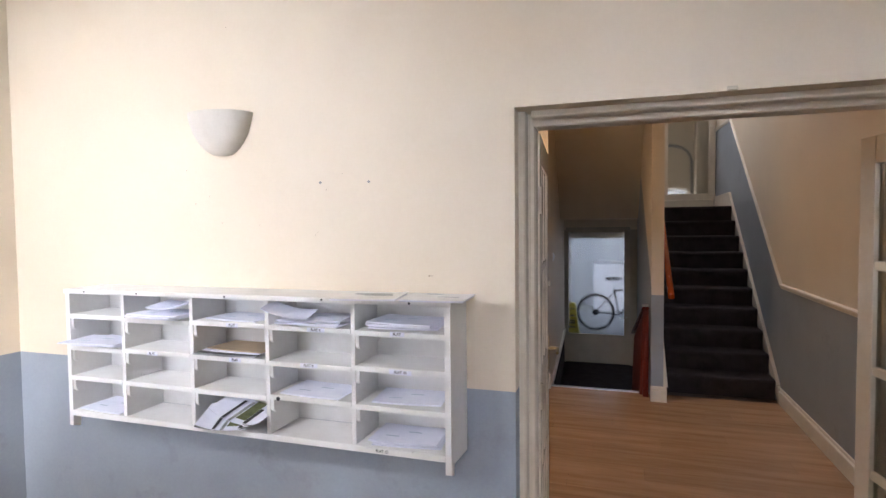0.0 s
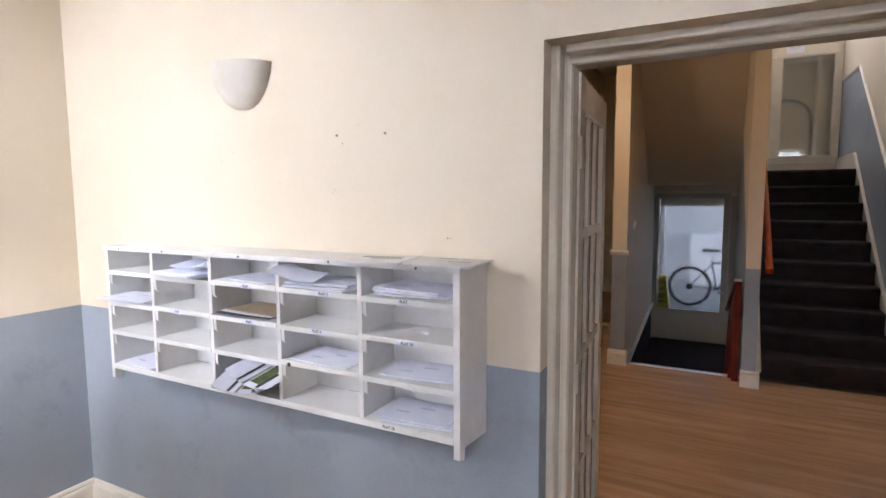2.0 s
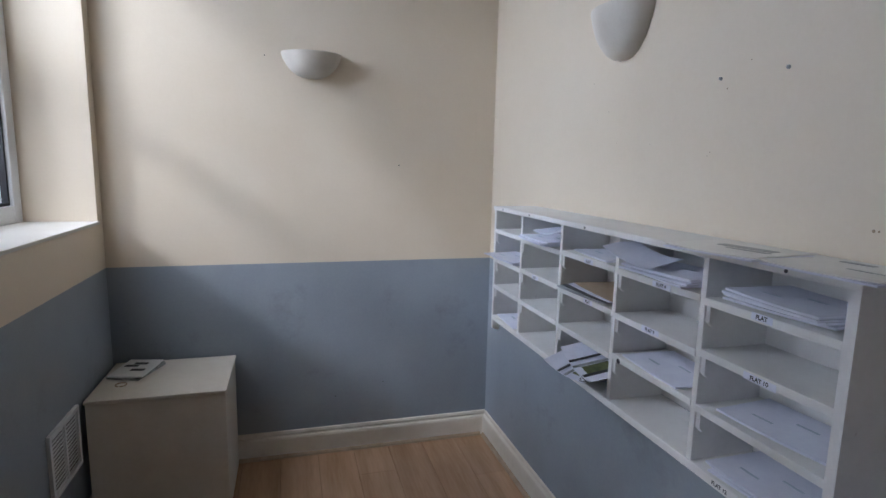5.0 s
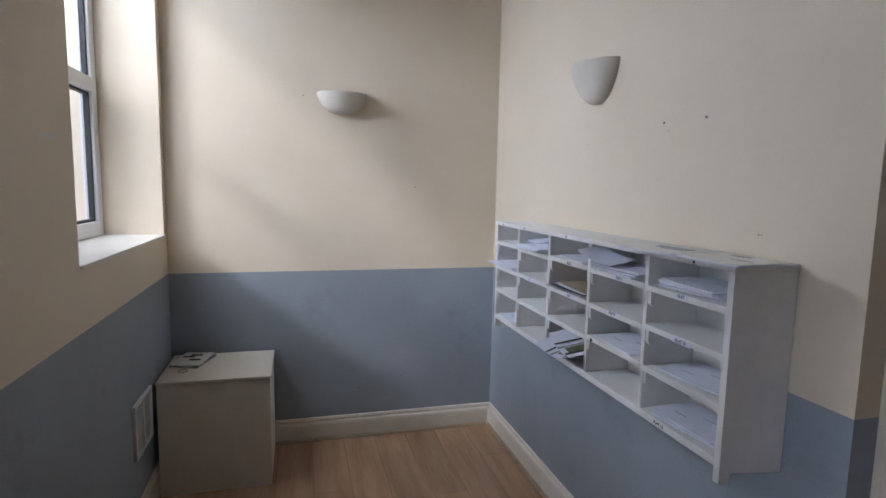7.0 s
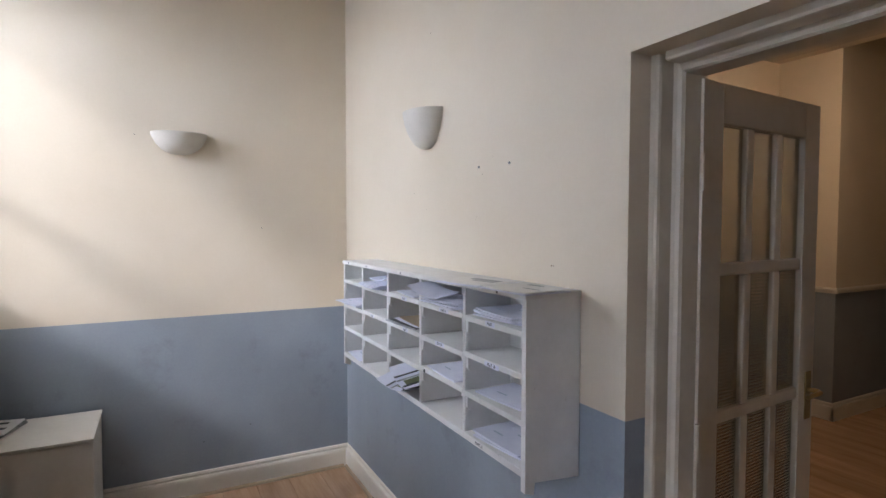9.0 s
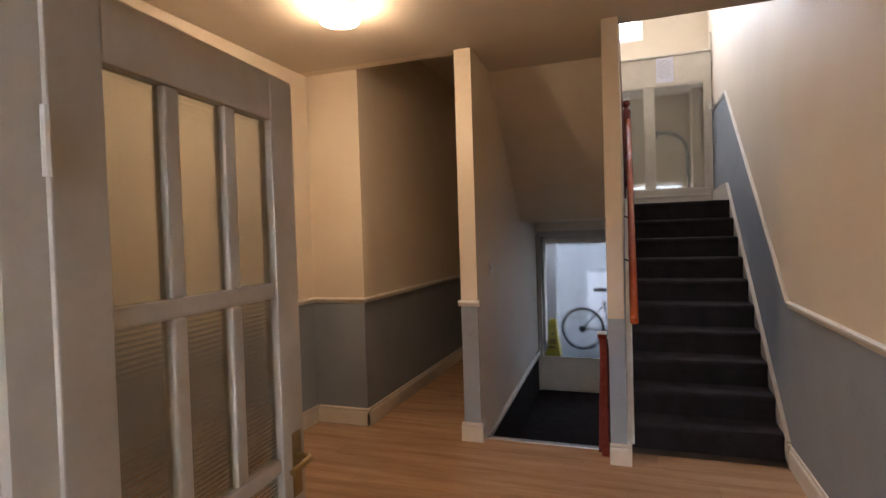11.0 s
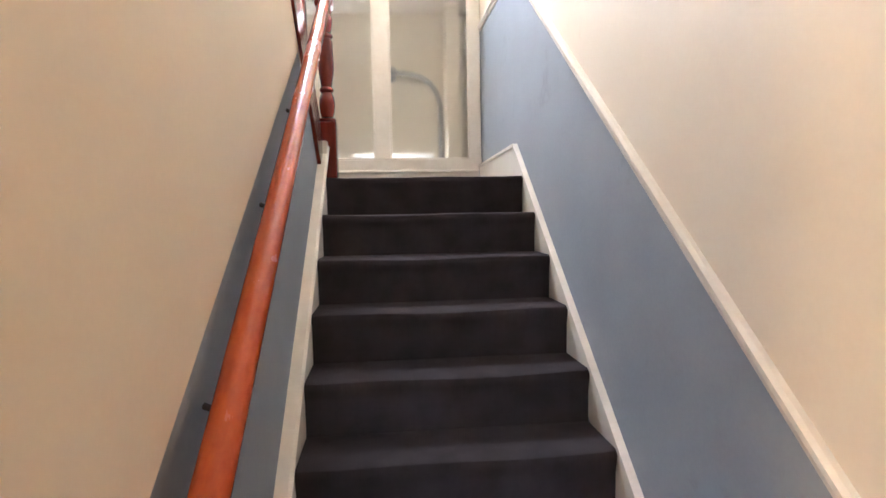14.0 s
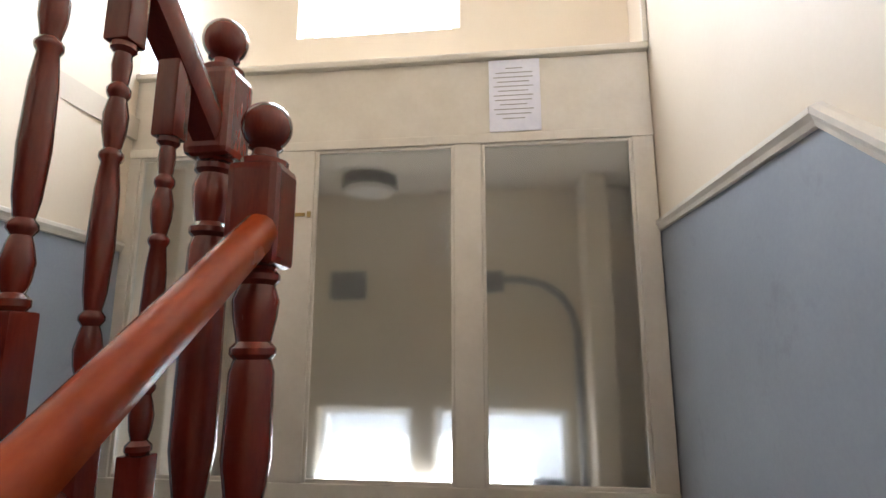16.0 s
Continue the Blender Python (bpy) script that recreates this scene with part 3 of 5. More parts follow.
# ---------- wall lights ----------
def uplighter(at, turn, deep=1.0):
    """A half-bowl plaster wall light, its flat back on the wall."""
    light = thing("wall_light", (0, 0, 0), "off-white plaster half-bowl uplighter on the cream wall", "wall light", "plaster uplighters")
    outer = [(0.015, -0.148), (0.045, -0.143), (0.075, -0.128), (0.1, -0.104), (0.121, -0.074), (0.136, -0.038), (0.1435, -0.012), (0.145, 0.0)]
    outer = [(r, h * deep) for r, h in outer]
    inner = [(r - 0.008, h + 0.006) for r, h in outer[2:]]
    for name, prof in (("shade", outer + [(0.1285, 0.0)] + [(r, h) for r, h in inner[::-1][1:]]),):
        bm = bmesh.new()
        rings = []
        for r, h in prof:
            rings.append([bm.verts.new((r * math.cos(math.pi * k / 18), -0.75 * r * math.sin(math.pi * k / 18), h)) for k in range(19)])
        for lo, hi in zip(rings, rings[1:]):
            for k in range(18):
                bm.faces.new((lo[k], lo[k + 1], hi[k + 1], hi[k]))
        part(name, bm, PLASTER, light, smooth=True)
    part("backplate", boxed(((-0.06, -0.012, -0.1), (0.06, 0.0, -0.02)), bevel=0.003), PLASTER, light)
    light.matrix_basis = pose(*at, 0, 0, turn)
    return light


uplighter((-1.575, NORTH, 2.085), 0, 1.12)
uplighter((WEST, 1.08, 2.09), 90, 0.8)
uplighter((-0.9, SOUTH, 2.02), 180)

# ---------- pigeonhole mail rack ----------
RX0, RX1, RF, RT = -2.208, -0.563, 1.852, 1.388
DIV = (-1.912, -1.58, -1.248, -0.908)
SHELF = (1.283, 1.157, 1.03)
BASE = 0.888
rack = thing("mail_rack", (-1.385, NORTH - 0.01, 0.82), "chipped white painted wooden pigeonhole rack fixed to the wall", "mail rack")
part("back_panel", boxed(((RX0 + 0.01, NORTH - 0.014, BASE), (RX1 - 0.01, NORTH - 0.006, RT - 0.01))), RACKP, rack)
part("top_board", boxed(((RX0 - 0.004, RF - 0.006, RT - 0.018), (RX1 + 0.004, NORTH - 0.003, RT)), bevel=0.003), RACKP, rack)
for x in (RX0, RX1 - 0.02):
    part("side_board", prism(bmesh.new(), [(RF, 0.825), (RF + 0.03, 0.815), (RF + 0.035, 0.85), (NORTH - 0.003, 0.835), (NORTH - 0.003, RT - 0.018), (RF, RT - 0.018)], "x", x, x + 0.02), RACKP, rack)
part("bottom_board", boxed(((RX0 + 0.02, RF - 0.002, BASE - 0.022), (RX1 - 0.02, NORTH - 0.014, BASE)), bevel=0.003), RACKP, rack)
edges = (RX0 + 0.02,) + DIV + (RX1 - 0.02,)
for x in DIV:
    part("divider", boxed(((x - 0.008, RF + 0.002, BASE), (x + 0.008, NORTH - 0.014, RT - 0.018)), bevel=0.002), RACKP, rack)
for i in range(5):
    for k, z in enumerate(SHELF):
        x0, x1 = edges[i] + (0.008 if i else 0), edges[i + 1] - (0.008 if i < 4 else 0)
        dip = (0.003, -0.002, 0.002, 0.0, -0.003)[(i + k) % 5]
        part("shelf", boxed(((x0, RF, z - 0.018 + dip), (x1, NORTH - 0.014, z + dip)), bevel=0.002), RACKP, rack)
        for x, s in ((x0, 1),):
            part("batten", prism(bmesh.new(), [(RF + 0.006, z - 0.018 + dip), (RF + 0.006, z - 0.056 + dip), (RF + 0.016, z - 0.066 + dip), (NORTH - 0.02, z - 0.066 + dip), (NORTH - 0.02, z - 0.018 + dip)], "x", min(x, x + s * 0.013), max(x, x + s * 0.013)), RACKP, rack)
# fixing rail behind the first column and screw heads
part("wall_batten", boxed(((-2.03, NORTH - 0.03, BASE + 0.002), (-1.985, NORTH - 0.014, RT - 0.02))), RACKP, rack)
for x, z in ((-2.1, RT - 0.009), (-1.83, RT - 0.009), (-1.42, RT - 0.01), (-1.02, RT - 0.008), (-0.7, RT - 0.01)):
    part("nail_head", turned(lathe(bmesh.new(), [(0.0045, 0), (0.004, 0.0015)], (0, 0, 0), 8), pose(x, RF - 0.0055 if z > 1.3 else RF - 0.0005, z, 90)), INK, rack)


part("knot", turned(lathe(bmesh.new(), [(0.008, 0), (0.007, 0.001)], (0, 0, 0), 12), pose(-1.205, RF - 0.0005, 1.02, 90)), INK, rack, "black round mark on a shelf edge")


def caption(words, at, size, parent, tilt=0.0):
    """A paper strip on a shelf edge, with stamped capitals."""
    x, z = at
    w = max(0.05, size * 0.78 * len(words) + 0.01)
    strip = part("label_strip", turned(boxed(((-w / 2, -0.001, -0.0075), (w / 2, 0.0, 0.0075))), pose(x, RF - 0.0005, z, 0, tilt, 0)), PAPER, parent, "paper flat number strip")
    curve = bpy.data.curves.new("lettering", "FONT")
    curve.body, curve.size, curve.align_x, curve.align_y, curve.offset = words, size, "CENTER", "CENTER", 0.0005
    temp = new("lettering", curve)
    mesh = bpy.data.meshes.new_from_object(temp.evaluated_get(bpy.context.evaluated_depsgraph_get()))
    bpy.data.objects.remove(temp)
    mesh.transform(pose(x, RF - 0.0022, z, 90, 0, 0) @ pose(0, 0, 0, 0, 0, tilt))
    mesh.transform(Matrix.Translation(-ORIGIN[root_of(parent)]))
    mesh.materials.append(INK)
    new("lettering", mesh).parent = strip


for words, i, row, shift in (("FLAT", 4, 0, 0.0), ("FLAT 10", 4, 1, 0.01), ("FLAT 4", 3, 0, 0.03), ("FLAT 9", 3, 1, 0.0), ("FLAT", 2, 0, 0.02), ("FLAT", 2, 1, 0.03), ("FLAT", 1, 1, -0.02), ("FLAT 12", 4, 3, -0.06)):
    z = SHELF[row] - 0.009 if row < 3 else BASE - 0.011
    caption(words, ((edges[i] + edges[i + 1]) / 2 + shift, z), 0.0125, rack, random.uniform(-1.5, 1.5))


# ---------- post ----------
def sheet(bm, w, d, thick, bend=0.0, steps=8):
    """A sheet with a slight bend along its width, its middle at the origin."""
    rows = []
    for k in range(steps + 1):
        u = k / steps - 0.5
        z = bend * (4 * u * u)
        rows.append([bm.verts.new((u * w, s * d / 2, z + t)) for s, t in ((-1, 0), (1, 0), (1, thick), (-1, thick))])
    for a, b in zip(rows, rows[1:]):
        for i in range(4):
            j = (i + 1) % 4
            bm.faces.new((a[i], b[i], b[j], a[j]))
    bm.faces.new(rows[0][::-1])
    bm.faces.new(rows[-1])
    return bm


def letter(at, size, turn, label, material=PAPER, bend=0.0, tilt=(0, 0), thick=0.004, marks=2, window=False):
    """An envelope or sheet lying on a shelf, with printed bars."""
    w, d = size
    env = thing("letter", (0, 0, 0), label, "letter", "post in the pigeonholes")
    part("envelope", sheet(bmesh.new(), w, d, thick, bend), material, env)
    for k in range(marks):
        x = -w * 0.22 + k * w * 0.28
        y = d * (0.12 if k % 2 else -0.16)
        part("print", boxed(((x - w * 0.1, y - d * 0.02, thick + bend * 0.1 + 0.0002), (x + w * 0.1, y + d * 0.02, thick + bend * 0.1 + 0.001))), INK_BLUE, env, "faint printed lines")
    env.matrix_basis = pose(*at, tilt[0], tilt[1], turn)
    return env


def mid(i):
    return (edges[i] + edges[i + 1]) / 2


PY = 1.945
for i, z, count, reach, name in ((0, SHELF[1], 2, -0.03, "thin white envelope lying in a pigeonhole"), (1, SHELF[0], 3, -0.055, "white envelope stacked in a pigeonhole"), (2, SHELF[0], 1, 0.0, "white envelope lying flat in a pigeonhole"),
                                 (3, SHELF[0], 4, -0.02, "white envelope in an untidy stack"), (4, SHELF[0], 4, 0.0, "white letter in a loose stack"), (4, SHELF[2], 1, 0.0, "large white window envelope"),
                                 (3, SHELF[2], 1, -0.01, "large white envelope lying in a pigeonhole"), (4, BASE, 3, 0.0, "white letter spread in the bottom pigeonhole"), (0, BASE, 1, 0.0, "large white padded envelope")):
    for k in range(count):
        w = min(0.24, edges[i + 1] - edges[i] - 0.05)
        letter((mid(i) + random.uniform(-0.015, 0.015), PY + reach + random.uniform(-0.012, 0.012), z + 0.004 + 0.0052 * k), (w, 0.165), random.uniform(-7, 7), name, bend=random.uniform(0.0, 0.003), tilt=(random.uniform(-0.6, 0.6), 0), thick=0.0045, marks=2 if k == count - 1 else 1)
letter((mid(0) - 0.02, PY - 0.055, SHELF[1] + 0.018), (0.27, 0.15), 6, "dark-edged flyer sticking out of a pigeonhole", PAPER, tilt=(2, 0))
letter((mid(1) + 0.05, PY - 0.01, SHELF[0] + 0.045), (0.2, 0.15), 10, "bent plastic-wrapped letter leaning in a pigeonhole", PAPER, bend=0.02, tilt=(4, -10))
letter((mid(3) - 0.085, PY - 0.075, SHELF[0] + 0.045), (0.17, 0.12), 14, "curled white sheet hanging out of a pigeonhole", PAPER, bend=0.012, tilt=(8, 12), thick=0.0012, marks=0)
for k, (kind, words) in enumerate(((PRINT_GREY, "grey catalogue in a stack of post"), (INK, "black folder in a stack of post"), (PAPER, "white envelope in a stack of post"), (MANILA, "brown envelope on a stack of post"))):
    letter((mid(2) + 0.01 * k - 0.02, PY - 0.02 + 0.012 * k, SHELF[1] + 0.003 + 0.004 * k), (0.26, 0.165), 4 - 3 * k, words, kind, thick=0.003, marks=0, bend=0.002)


def magazine(at, turn, tilt, covers):
    mag = thing("magazine", (0, 0, 0), "crumpled glossy magazine spilling out of the rack", "magazine")
    for k, cover in enumerate(covers):
        page = pose(0.007 * k, -0.006 * k, 0.0045 * k, 2.5 * k, 1.5 * k, 6 * k - 12)
        part("page", turned(sheet(bmesh.new(), 0.23, 0.15, 0.0012, 0.006 + 0.008 * k, 12), page), cover, mag)
        # printed bands across the page, on its flatter middle
        for u0, u1, v0, v1, ink in ((-0.012, 0.03, -0.05, 0.074, PRINT_GREEN), (-0.03, -0.018, -0.074, 0.06, PRINT_GREY), (0.036, 0.05, -0.07, 0.03, INK), (-0.058, -0.046, -0.074, 0.05, INK)) if k % 2 else ((-0.03, 0.05, 0.03, 0.06, INK), (-0.05, 0.02, -0.05, -0.03, PRINT_GREY)):
            bend = (0.006 + 0.008 * k) * 4 * (max(abs(u0), abs(u1)) / 0.23) ** 2
            part("print", turned(boxed(((u0, v0, bend + 0.0013), (u1, v1, bend + 0.0022))), page), ink, mag, "printed block")
    mag.matrix_basis = pose(*at, *tilt, turn)
    return mag


magazine((mid(2) - 0.015, PY - 0.055, BASE + 0.016), 10, (5, -6), (PAPER, INK, PRINT_GREY, PAPER))
magazine((mid(2) + 0.035, PY - 0.035, BASE + 0.044), -10, (3, 3), (PAPER, INK, PAPER, PAPER))
for x, y, w, d, turn, marks, label in ((-0.85, 1.875, 0.225, 0.185, 8, ((-0.06, 0.07, 0.012, 0.04), (-0.02, 0.08, -0.012, 0.0)), "printed white sheet lying on the rack"),
                                       (-0.612, 1.885, 0.215, 0.165, 2, ((-0.06, 0.0, 0.055, 0.07), (0.0, 0.07, -0.01, -0.004)), "curling white sheet overhanging the rack")):
    paper = letter((x, y, RT + 0.0065), (w, d), turn, label, PAPER_CREAM, thick=0.002, bend=0.003, marks=0)
    m = paper.matrix_basis.copy()
    part("backing_card", boxed(((-w / 2 + 0.003, -d / 2 - 0.002, -0.004), (w / 2 - 0.006, d / 2 - 0.004, -0.0005))), PAPER, paper, "second sheet underneath")
    for x0, x1, y0, y1 in marks:
        part("print", boxed(((x0, y0, 0.0033), (x1, y1, 0.0042))), PRINT_GREY, paper, "grey printed block")



# ---------- box, vent, wall fixings ----------
cab = thing("boxed_cabinet", (-2.54, 0.395, 0), "white painted plywood box standing in the lobby corner", "cabinet")
CX0, CX1, CY0, CY1, CZ = WEST + 0.022, -2.30, 0.125 + 0.022, 0.679, 0.59
part("front_panel", boxed(((CX1 - 0.016, CY0, 0.0), (CX1, CY1, CZ - 0.017)), bevel=0.002), TRIM, cab)
part("side_panel", boxed(((CX0, CY1 - 0.016, 0.0), (CX1 - 0.016, CY1 - 0.002, CZ - 0.017)), bevel=0.002), TRIM, cab)
part("side_panel", boxed(((CX0, CY0, 0.0), (CX1 - 0.016, CY0 + 0.016, CZ - 0.017)), bevel=0.002), TRIM, cab)
part("lid_batten", boxed(((CX0 + 0.03, CY0 + 0.03, CZ - 0.02), (CX1 - 0.03, CY1 - 0.03, CZ - 0.0145))), PIPE, cab)
part("lid", boxed(((CX0, CY0 - 0.004, CZ - 0.014), (CX1 + 0.006, CY1 + 0.004, CZ)), bevel=0.003), TRIM, cab, "white lid with worn edges")
for k in range(3):
    mag = single("magazine", turned(sheet(bmesh.new(), 0.15, 0.21, 0.007, 0.001), pose(-2.61 + 0.004 * k, 0.265, CZ + 0.0075 * k, 0, 0, 70 + 4 * k)), GLOSSY if k < 2 else PAPER_CREAM, (-2.61, 0.265, CZ + 0.0075 * k), "worn magazine in a pile on the box", "magazine", "magazines on the box")
for k, (u, v) in enumerate(((-0.03, 0.02), (0.02, -0.03), (0.0, 0.05))):
    part("print", turned(boxed(((u - 0.03, v - 0.012, 0.008), (u + 0.03, v + 0.012, 0.009))), pose(-2.6, 0.265, CZ + 0.0153, 0, 0, 78)), INK, mag, "dark printed block")
ring = bmesh.new()
tube(ring, [(-2.45 + 0.022 * math.cos(a), 0.24 + 0.022 * math.sin(a), CZ + 0.003) for a in [k * math.pi / 10 for k in range(20)]], 0.0025, 6)
single("elastic_ring", ring, MANILA, (-2.45, 0.24, CZ), "small brown elastic band lying on the box", "band")

vent = thing("wall_vent", (-2.14, SOUTH, 0.34), "white plastic louvred vent on the blue-grey wall", "vent")
part("frame", boxed(((-2.28, SOUTH, 0.34), (-2.262, SOUTH + 0.014, 0.59)), ((-2.018, SOUTH, 0.34), (-2.0, SOUTH + 0.014, 0.59)), ((-2.262, SOUTH, 0.34), (-2.018, SOUTH + 0.014, 0.356)), ((-2.262, SOUTH, 0.574), (-2.018, SOUTH + 0.014, 0.59)), ((-2.146, SOUTH, 0.356), (-2.134, SOUTH + 0.013, 0.574)), bevel=0.002), UPVC, vent)
part("backing", boxed(((-2.262, SOUTH, 0.356), (-2.018, SOUTH + 0.002, 0.574))), PIPE, vent)
slat = None
for k in range(14):
    if slat is None:
        slat = part("slat", turned(boxed(((-0.122, -0.001, -0.0072), (0.122, 0.001, 0.0072))), pose(-2.14, SOUTH + 0.007, 0.364, -22)), UPVC, vent)
    else:
        again(slat, (0, 0, 0.0155 * k))

for x, z in ((-1.134, 1.798), (-0.932, 1.795)):
    plug = single("wall_plug", turned(lathe(bmesh.new(), [(0.0045, 0.0), (0.0045, 0.004), (0.0025, 0.005)], (0, 0, 0), 10), pose(x, NORTH, z, 90)), PIPE, (x, NORTH, z), "grey plastic plug stuck in the cream wall", "fixing", "old wall fixings")
for x, z, s in ((-1.76, 1.87, 0.002), (-1.65, 1.76, 0.002), (-1.72, 1.73, 0.0018), (-1.59, 1.65, 0.002), (-1.16, 1.60, 0.0018), (-0.69, 1.45, 0.003), (-1.11, 1.77, 0.003), (-1.15, 1.61, 0.002), (-1.04, 1.83, 0.002), (-0.70, 1.45, 0.0045), (-1.41, 1.64, 0.0018), (-1.55, 2.43, 0.0025), (-1.72, 1.73, 0.0025)):
    single("screw_hole", turned(lathe(bmesh.new(), [(s * 0.8, 0.0), (s * 0.6, 0.0008)], (0, 0, 0), 8), pose(x, NORTH, z, 90)), MANILA, (x, NORTH, z), "tiny dark hole in the cream wall", "hole", "holes in the wall")
for y, z in ((1.52, 1.56), (0.86, 2.07), (1.18, 0.31), (1.44, 0.37)):
    single("screw_hole", turned(lathe(bmesh.new(), [(0.003, 0.0), (0.002, 0.001)], (0, 0, 0), 8), pose(WEST, y, z, 0, 90)), INK, (WEST, y, z), "tiny dark hole in the lobby end wall", "hole", "holes in the wall")


single("filler_patch", boxed(((-1.400, SOUTH, 1.685), (-1.279, SOUTH + 0.0015, 1.698)), bevel=0.0005), WHITE, (-1.339, SOUTH, 1.692), "small white filler smear on the cream wall", "filler patch")


# ---------- door frame and the two glazed leaves ----------
JY0, JY1 = 2.125, 2.275
frame_1 = tagged(new("door_1"), "old cream painted moulded frame of a double door", kind="structure")
ORIGIN[frame_1] = Vector((0, 0, 0))
MOULD = [(0.0, 0.0), (0.018, 0.0), (0.024, 0.004), (0.026, 0.012), (0.026, 0.056), (0.034, 0.062), (0.045, 0.066), (0.05, 0.075), (0.05, 0.15), (0.0, 0.15)]
part("jamb", sweep(bmesh.new(), MOULD, (-0.39, JY0, 0), (-0.39, JY0, 2.025), (1, 0, 0), (0, 1, 0)), CASING, frame_1)
part("jamb", sweep(bmesh.new(), MOULD, (1.07, JY0, 0), (1.07, JY0, 2.025), (-1, 0, 0), (0, 1, 0)), CASING, frame_1)
part("head", sweep(bmesh.new(), [(u * 0.9, v) for u, v in MOULD], (-0.345, JY0 + 0.001, 2.025), (1.025, JY0 + 0.001, 2.025), (0, 0, -1), (0, 1, 0)), CASING, frame_1)
part("architrave", boxed(((-0.47, 2.29, 0), (-0.35, 2.305, 2.1)), ((1.03, 2.29, 0), (1.15, 2.305, 2.1)), ((-0.35, 2.29, 1.99), (1.03, 2.305, 2.1)), bevel=0.004), CASING, frame_1)
single("door_catch", boxed(((0.255, NORTH - 0.008, 2.026), (0.285, NORTH + 0.02, 2.038)), bevel=0.004), CASING, (0.27, NORTH, 2.023), "painted-over door catch on the frame head", "catch")


def door_leaf(hinge, turn, handle_side, label):
    """A twelve-light glazed leaf; local x runs from the hinge, y through it."""
    leaf = thing("glazed_door", (0, 0, 0), label, "door", "double door leaves")
    W, H, T = 0.65, 1.972, 0.02
    cols = [0.095, 0.095 + 0.1285 + 0.037, 0.095 + 2 * (0.1285 + 0.037)]
    rows = [0.19 + k * 0.4265 for k in range(4)]
    part("stile", boxed(((0, -T, 0.006), (0.095, T, H)), bevel=0.003), CASING, leaf)
    part("stile", boxed(((W - 0.095, -T, 0.006), (W, T, H)), bevel=0.003), CASING, leaf)
    part("bottom_rail", boxed(((0.095, -T, 0.006), (W - 0.095, T, 0.19)), bevel=0.003), CASING, leaf)
    part("top_rail", boxed(((0.095, -T, rows[3] + 0.39), (W - 0.095, T, H)), bevel=0.003), CASING, leaf)
    for r in rows[1:]:
        part("glazing_bar", boxed(((0.095, -T + 0.004, r - 0.0365), (W - 0.095, T - 0.004, r)), bevel=0.006), CASING, leaf)
    for c in cols[1:]:
        for r in rows:
            part("glazing_bar", boxed(((c - 0.037, -T + 0.004, r), (c, T - 0.004, r + 0.39)), bevel=0.006), CASING, leaf)
    for c in cols:
        for r in rows:
            part("pane", boxed(((c - 0.002, -0.003, r - 0.002), (c + 0.1305, 0.003, r + 0.392))), REEDED, leaf, "reeded glass pane")
    for s in (-1, 1) if handle_side > 0 else ():
        plate = part("handle_plate", boxed(((W - 0.058, min(s * T, s * (T + 0.004)), 0.93), (W - 0.02, max(s * T, s * (T + 0.004)), 1.09)), bevel=0.001), BRASS, leaf, "tarnished brass plate")
        lever = tube(bmesh.new(), [(W - 0.039, s * T, 1.03), (W - 0.039, s * (T + 0.035), 1.03), (W - 0.05, s * (T + 0.045), 1.03), (W - 0.13, s * (T + 0.045), 1.027)], 0.008, 10)
        part("lever", lever, BRASS, plate, "brass lever handle", smooth=True)
    for z in (0.22, 0.98, 1.72):
        part("hinge", tube(bmesh.new(), [(-0.004, -T - 0.002, z - 0.05), (-0.004, -T - 0.002, z + 0.05)], 0.007, 8), CASING, leaf, "painted steel hinge")
    leaf.matrix_basis = pose(*hinge, 0, 0, 0, turn)
    return leaf


door_leaf((-0.352, 2.262), 94.0, 1, "open cream painted glazed door with reeded panes")
door_leaf((1.032, 2.262), 99.5, -1, "open cream glazed door leaf standing beside the stairs wall")


# ---------- hall ceiling light, switch, panel beside the steps down ----------
HL = (-1.21, 4.63)
light = thing("ceiling_light", (HL[0], HL[1], HALL_TOP), "round flush opal ceiling light, switched on", "ceiling light")
part("base", lathe(bmesh.new(), [(0.118, 0), (0.118, -0.035), (0.114, -0.04)], (*HL, HALL_TOP), 32), UPVC, light, smooth=True)
part("diffuser", lathe(bmesh.new(), [(0.122, -0.04), (0.124, -0.085), (0.116, -0.1), (0.08, -0.108), (0.02, -0.11)], (*HL, HALL_TOP), 32), DIFFUSER, light, "glowing opal diffuser", smooth=True)
switch = thing("light_switch", (-0.70, 6.07, 1.27), "small broken white light switch on the wall", "switch")
part("plate", boxed(((-0.70, 6.04, 1.255), (-0.692, 6.105, 1.34)), bevel=0.003), UPVC, switch)
part("rocker", turned(boxed(((-0.006, -0.012, -0.02), (0.006, 0.012, 0.02)), bevel=0.003), pose(-0.688, 6.07, 1.298, 0, 12)), UPVC, switch)

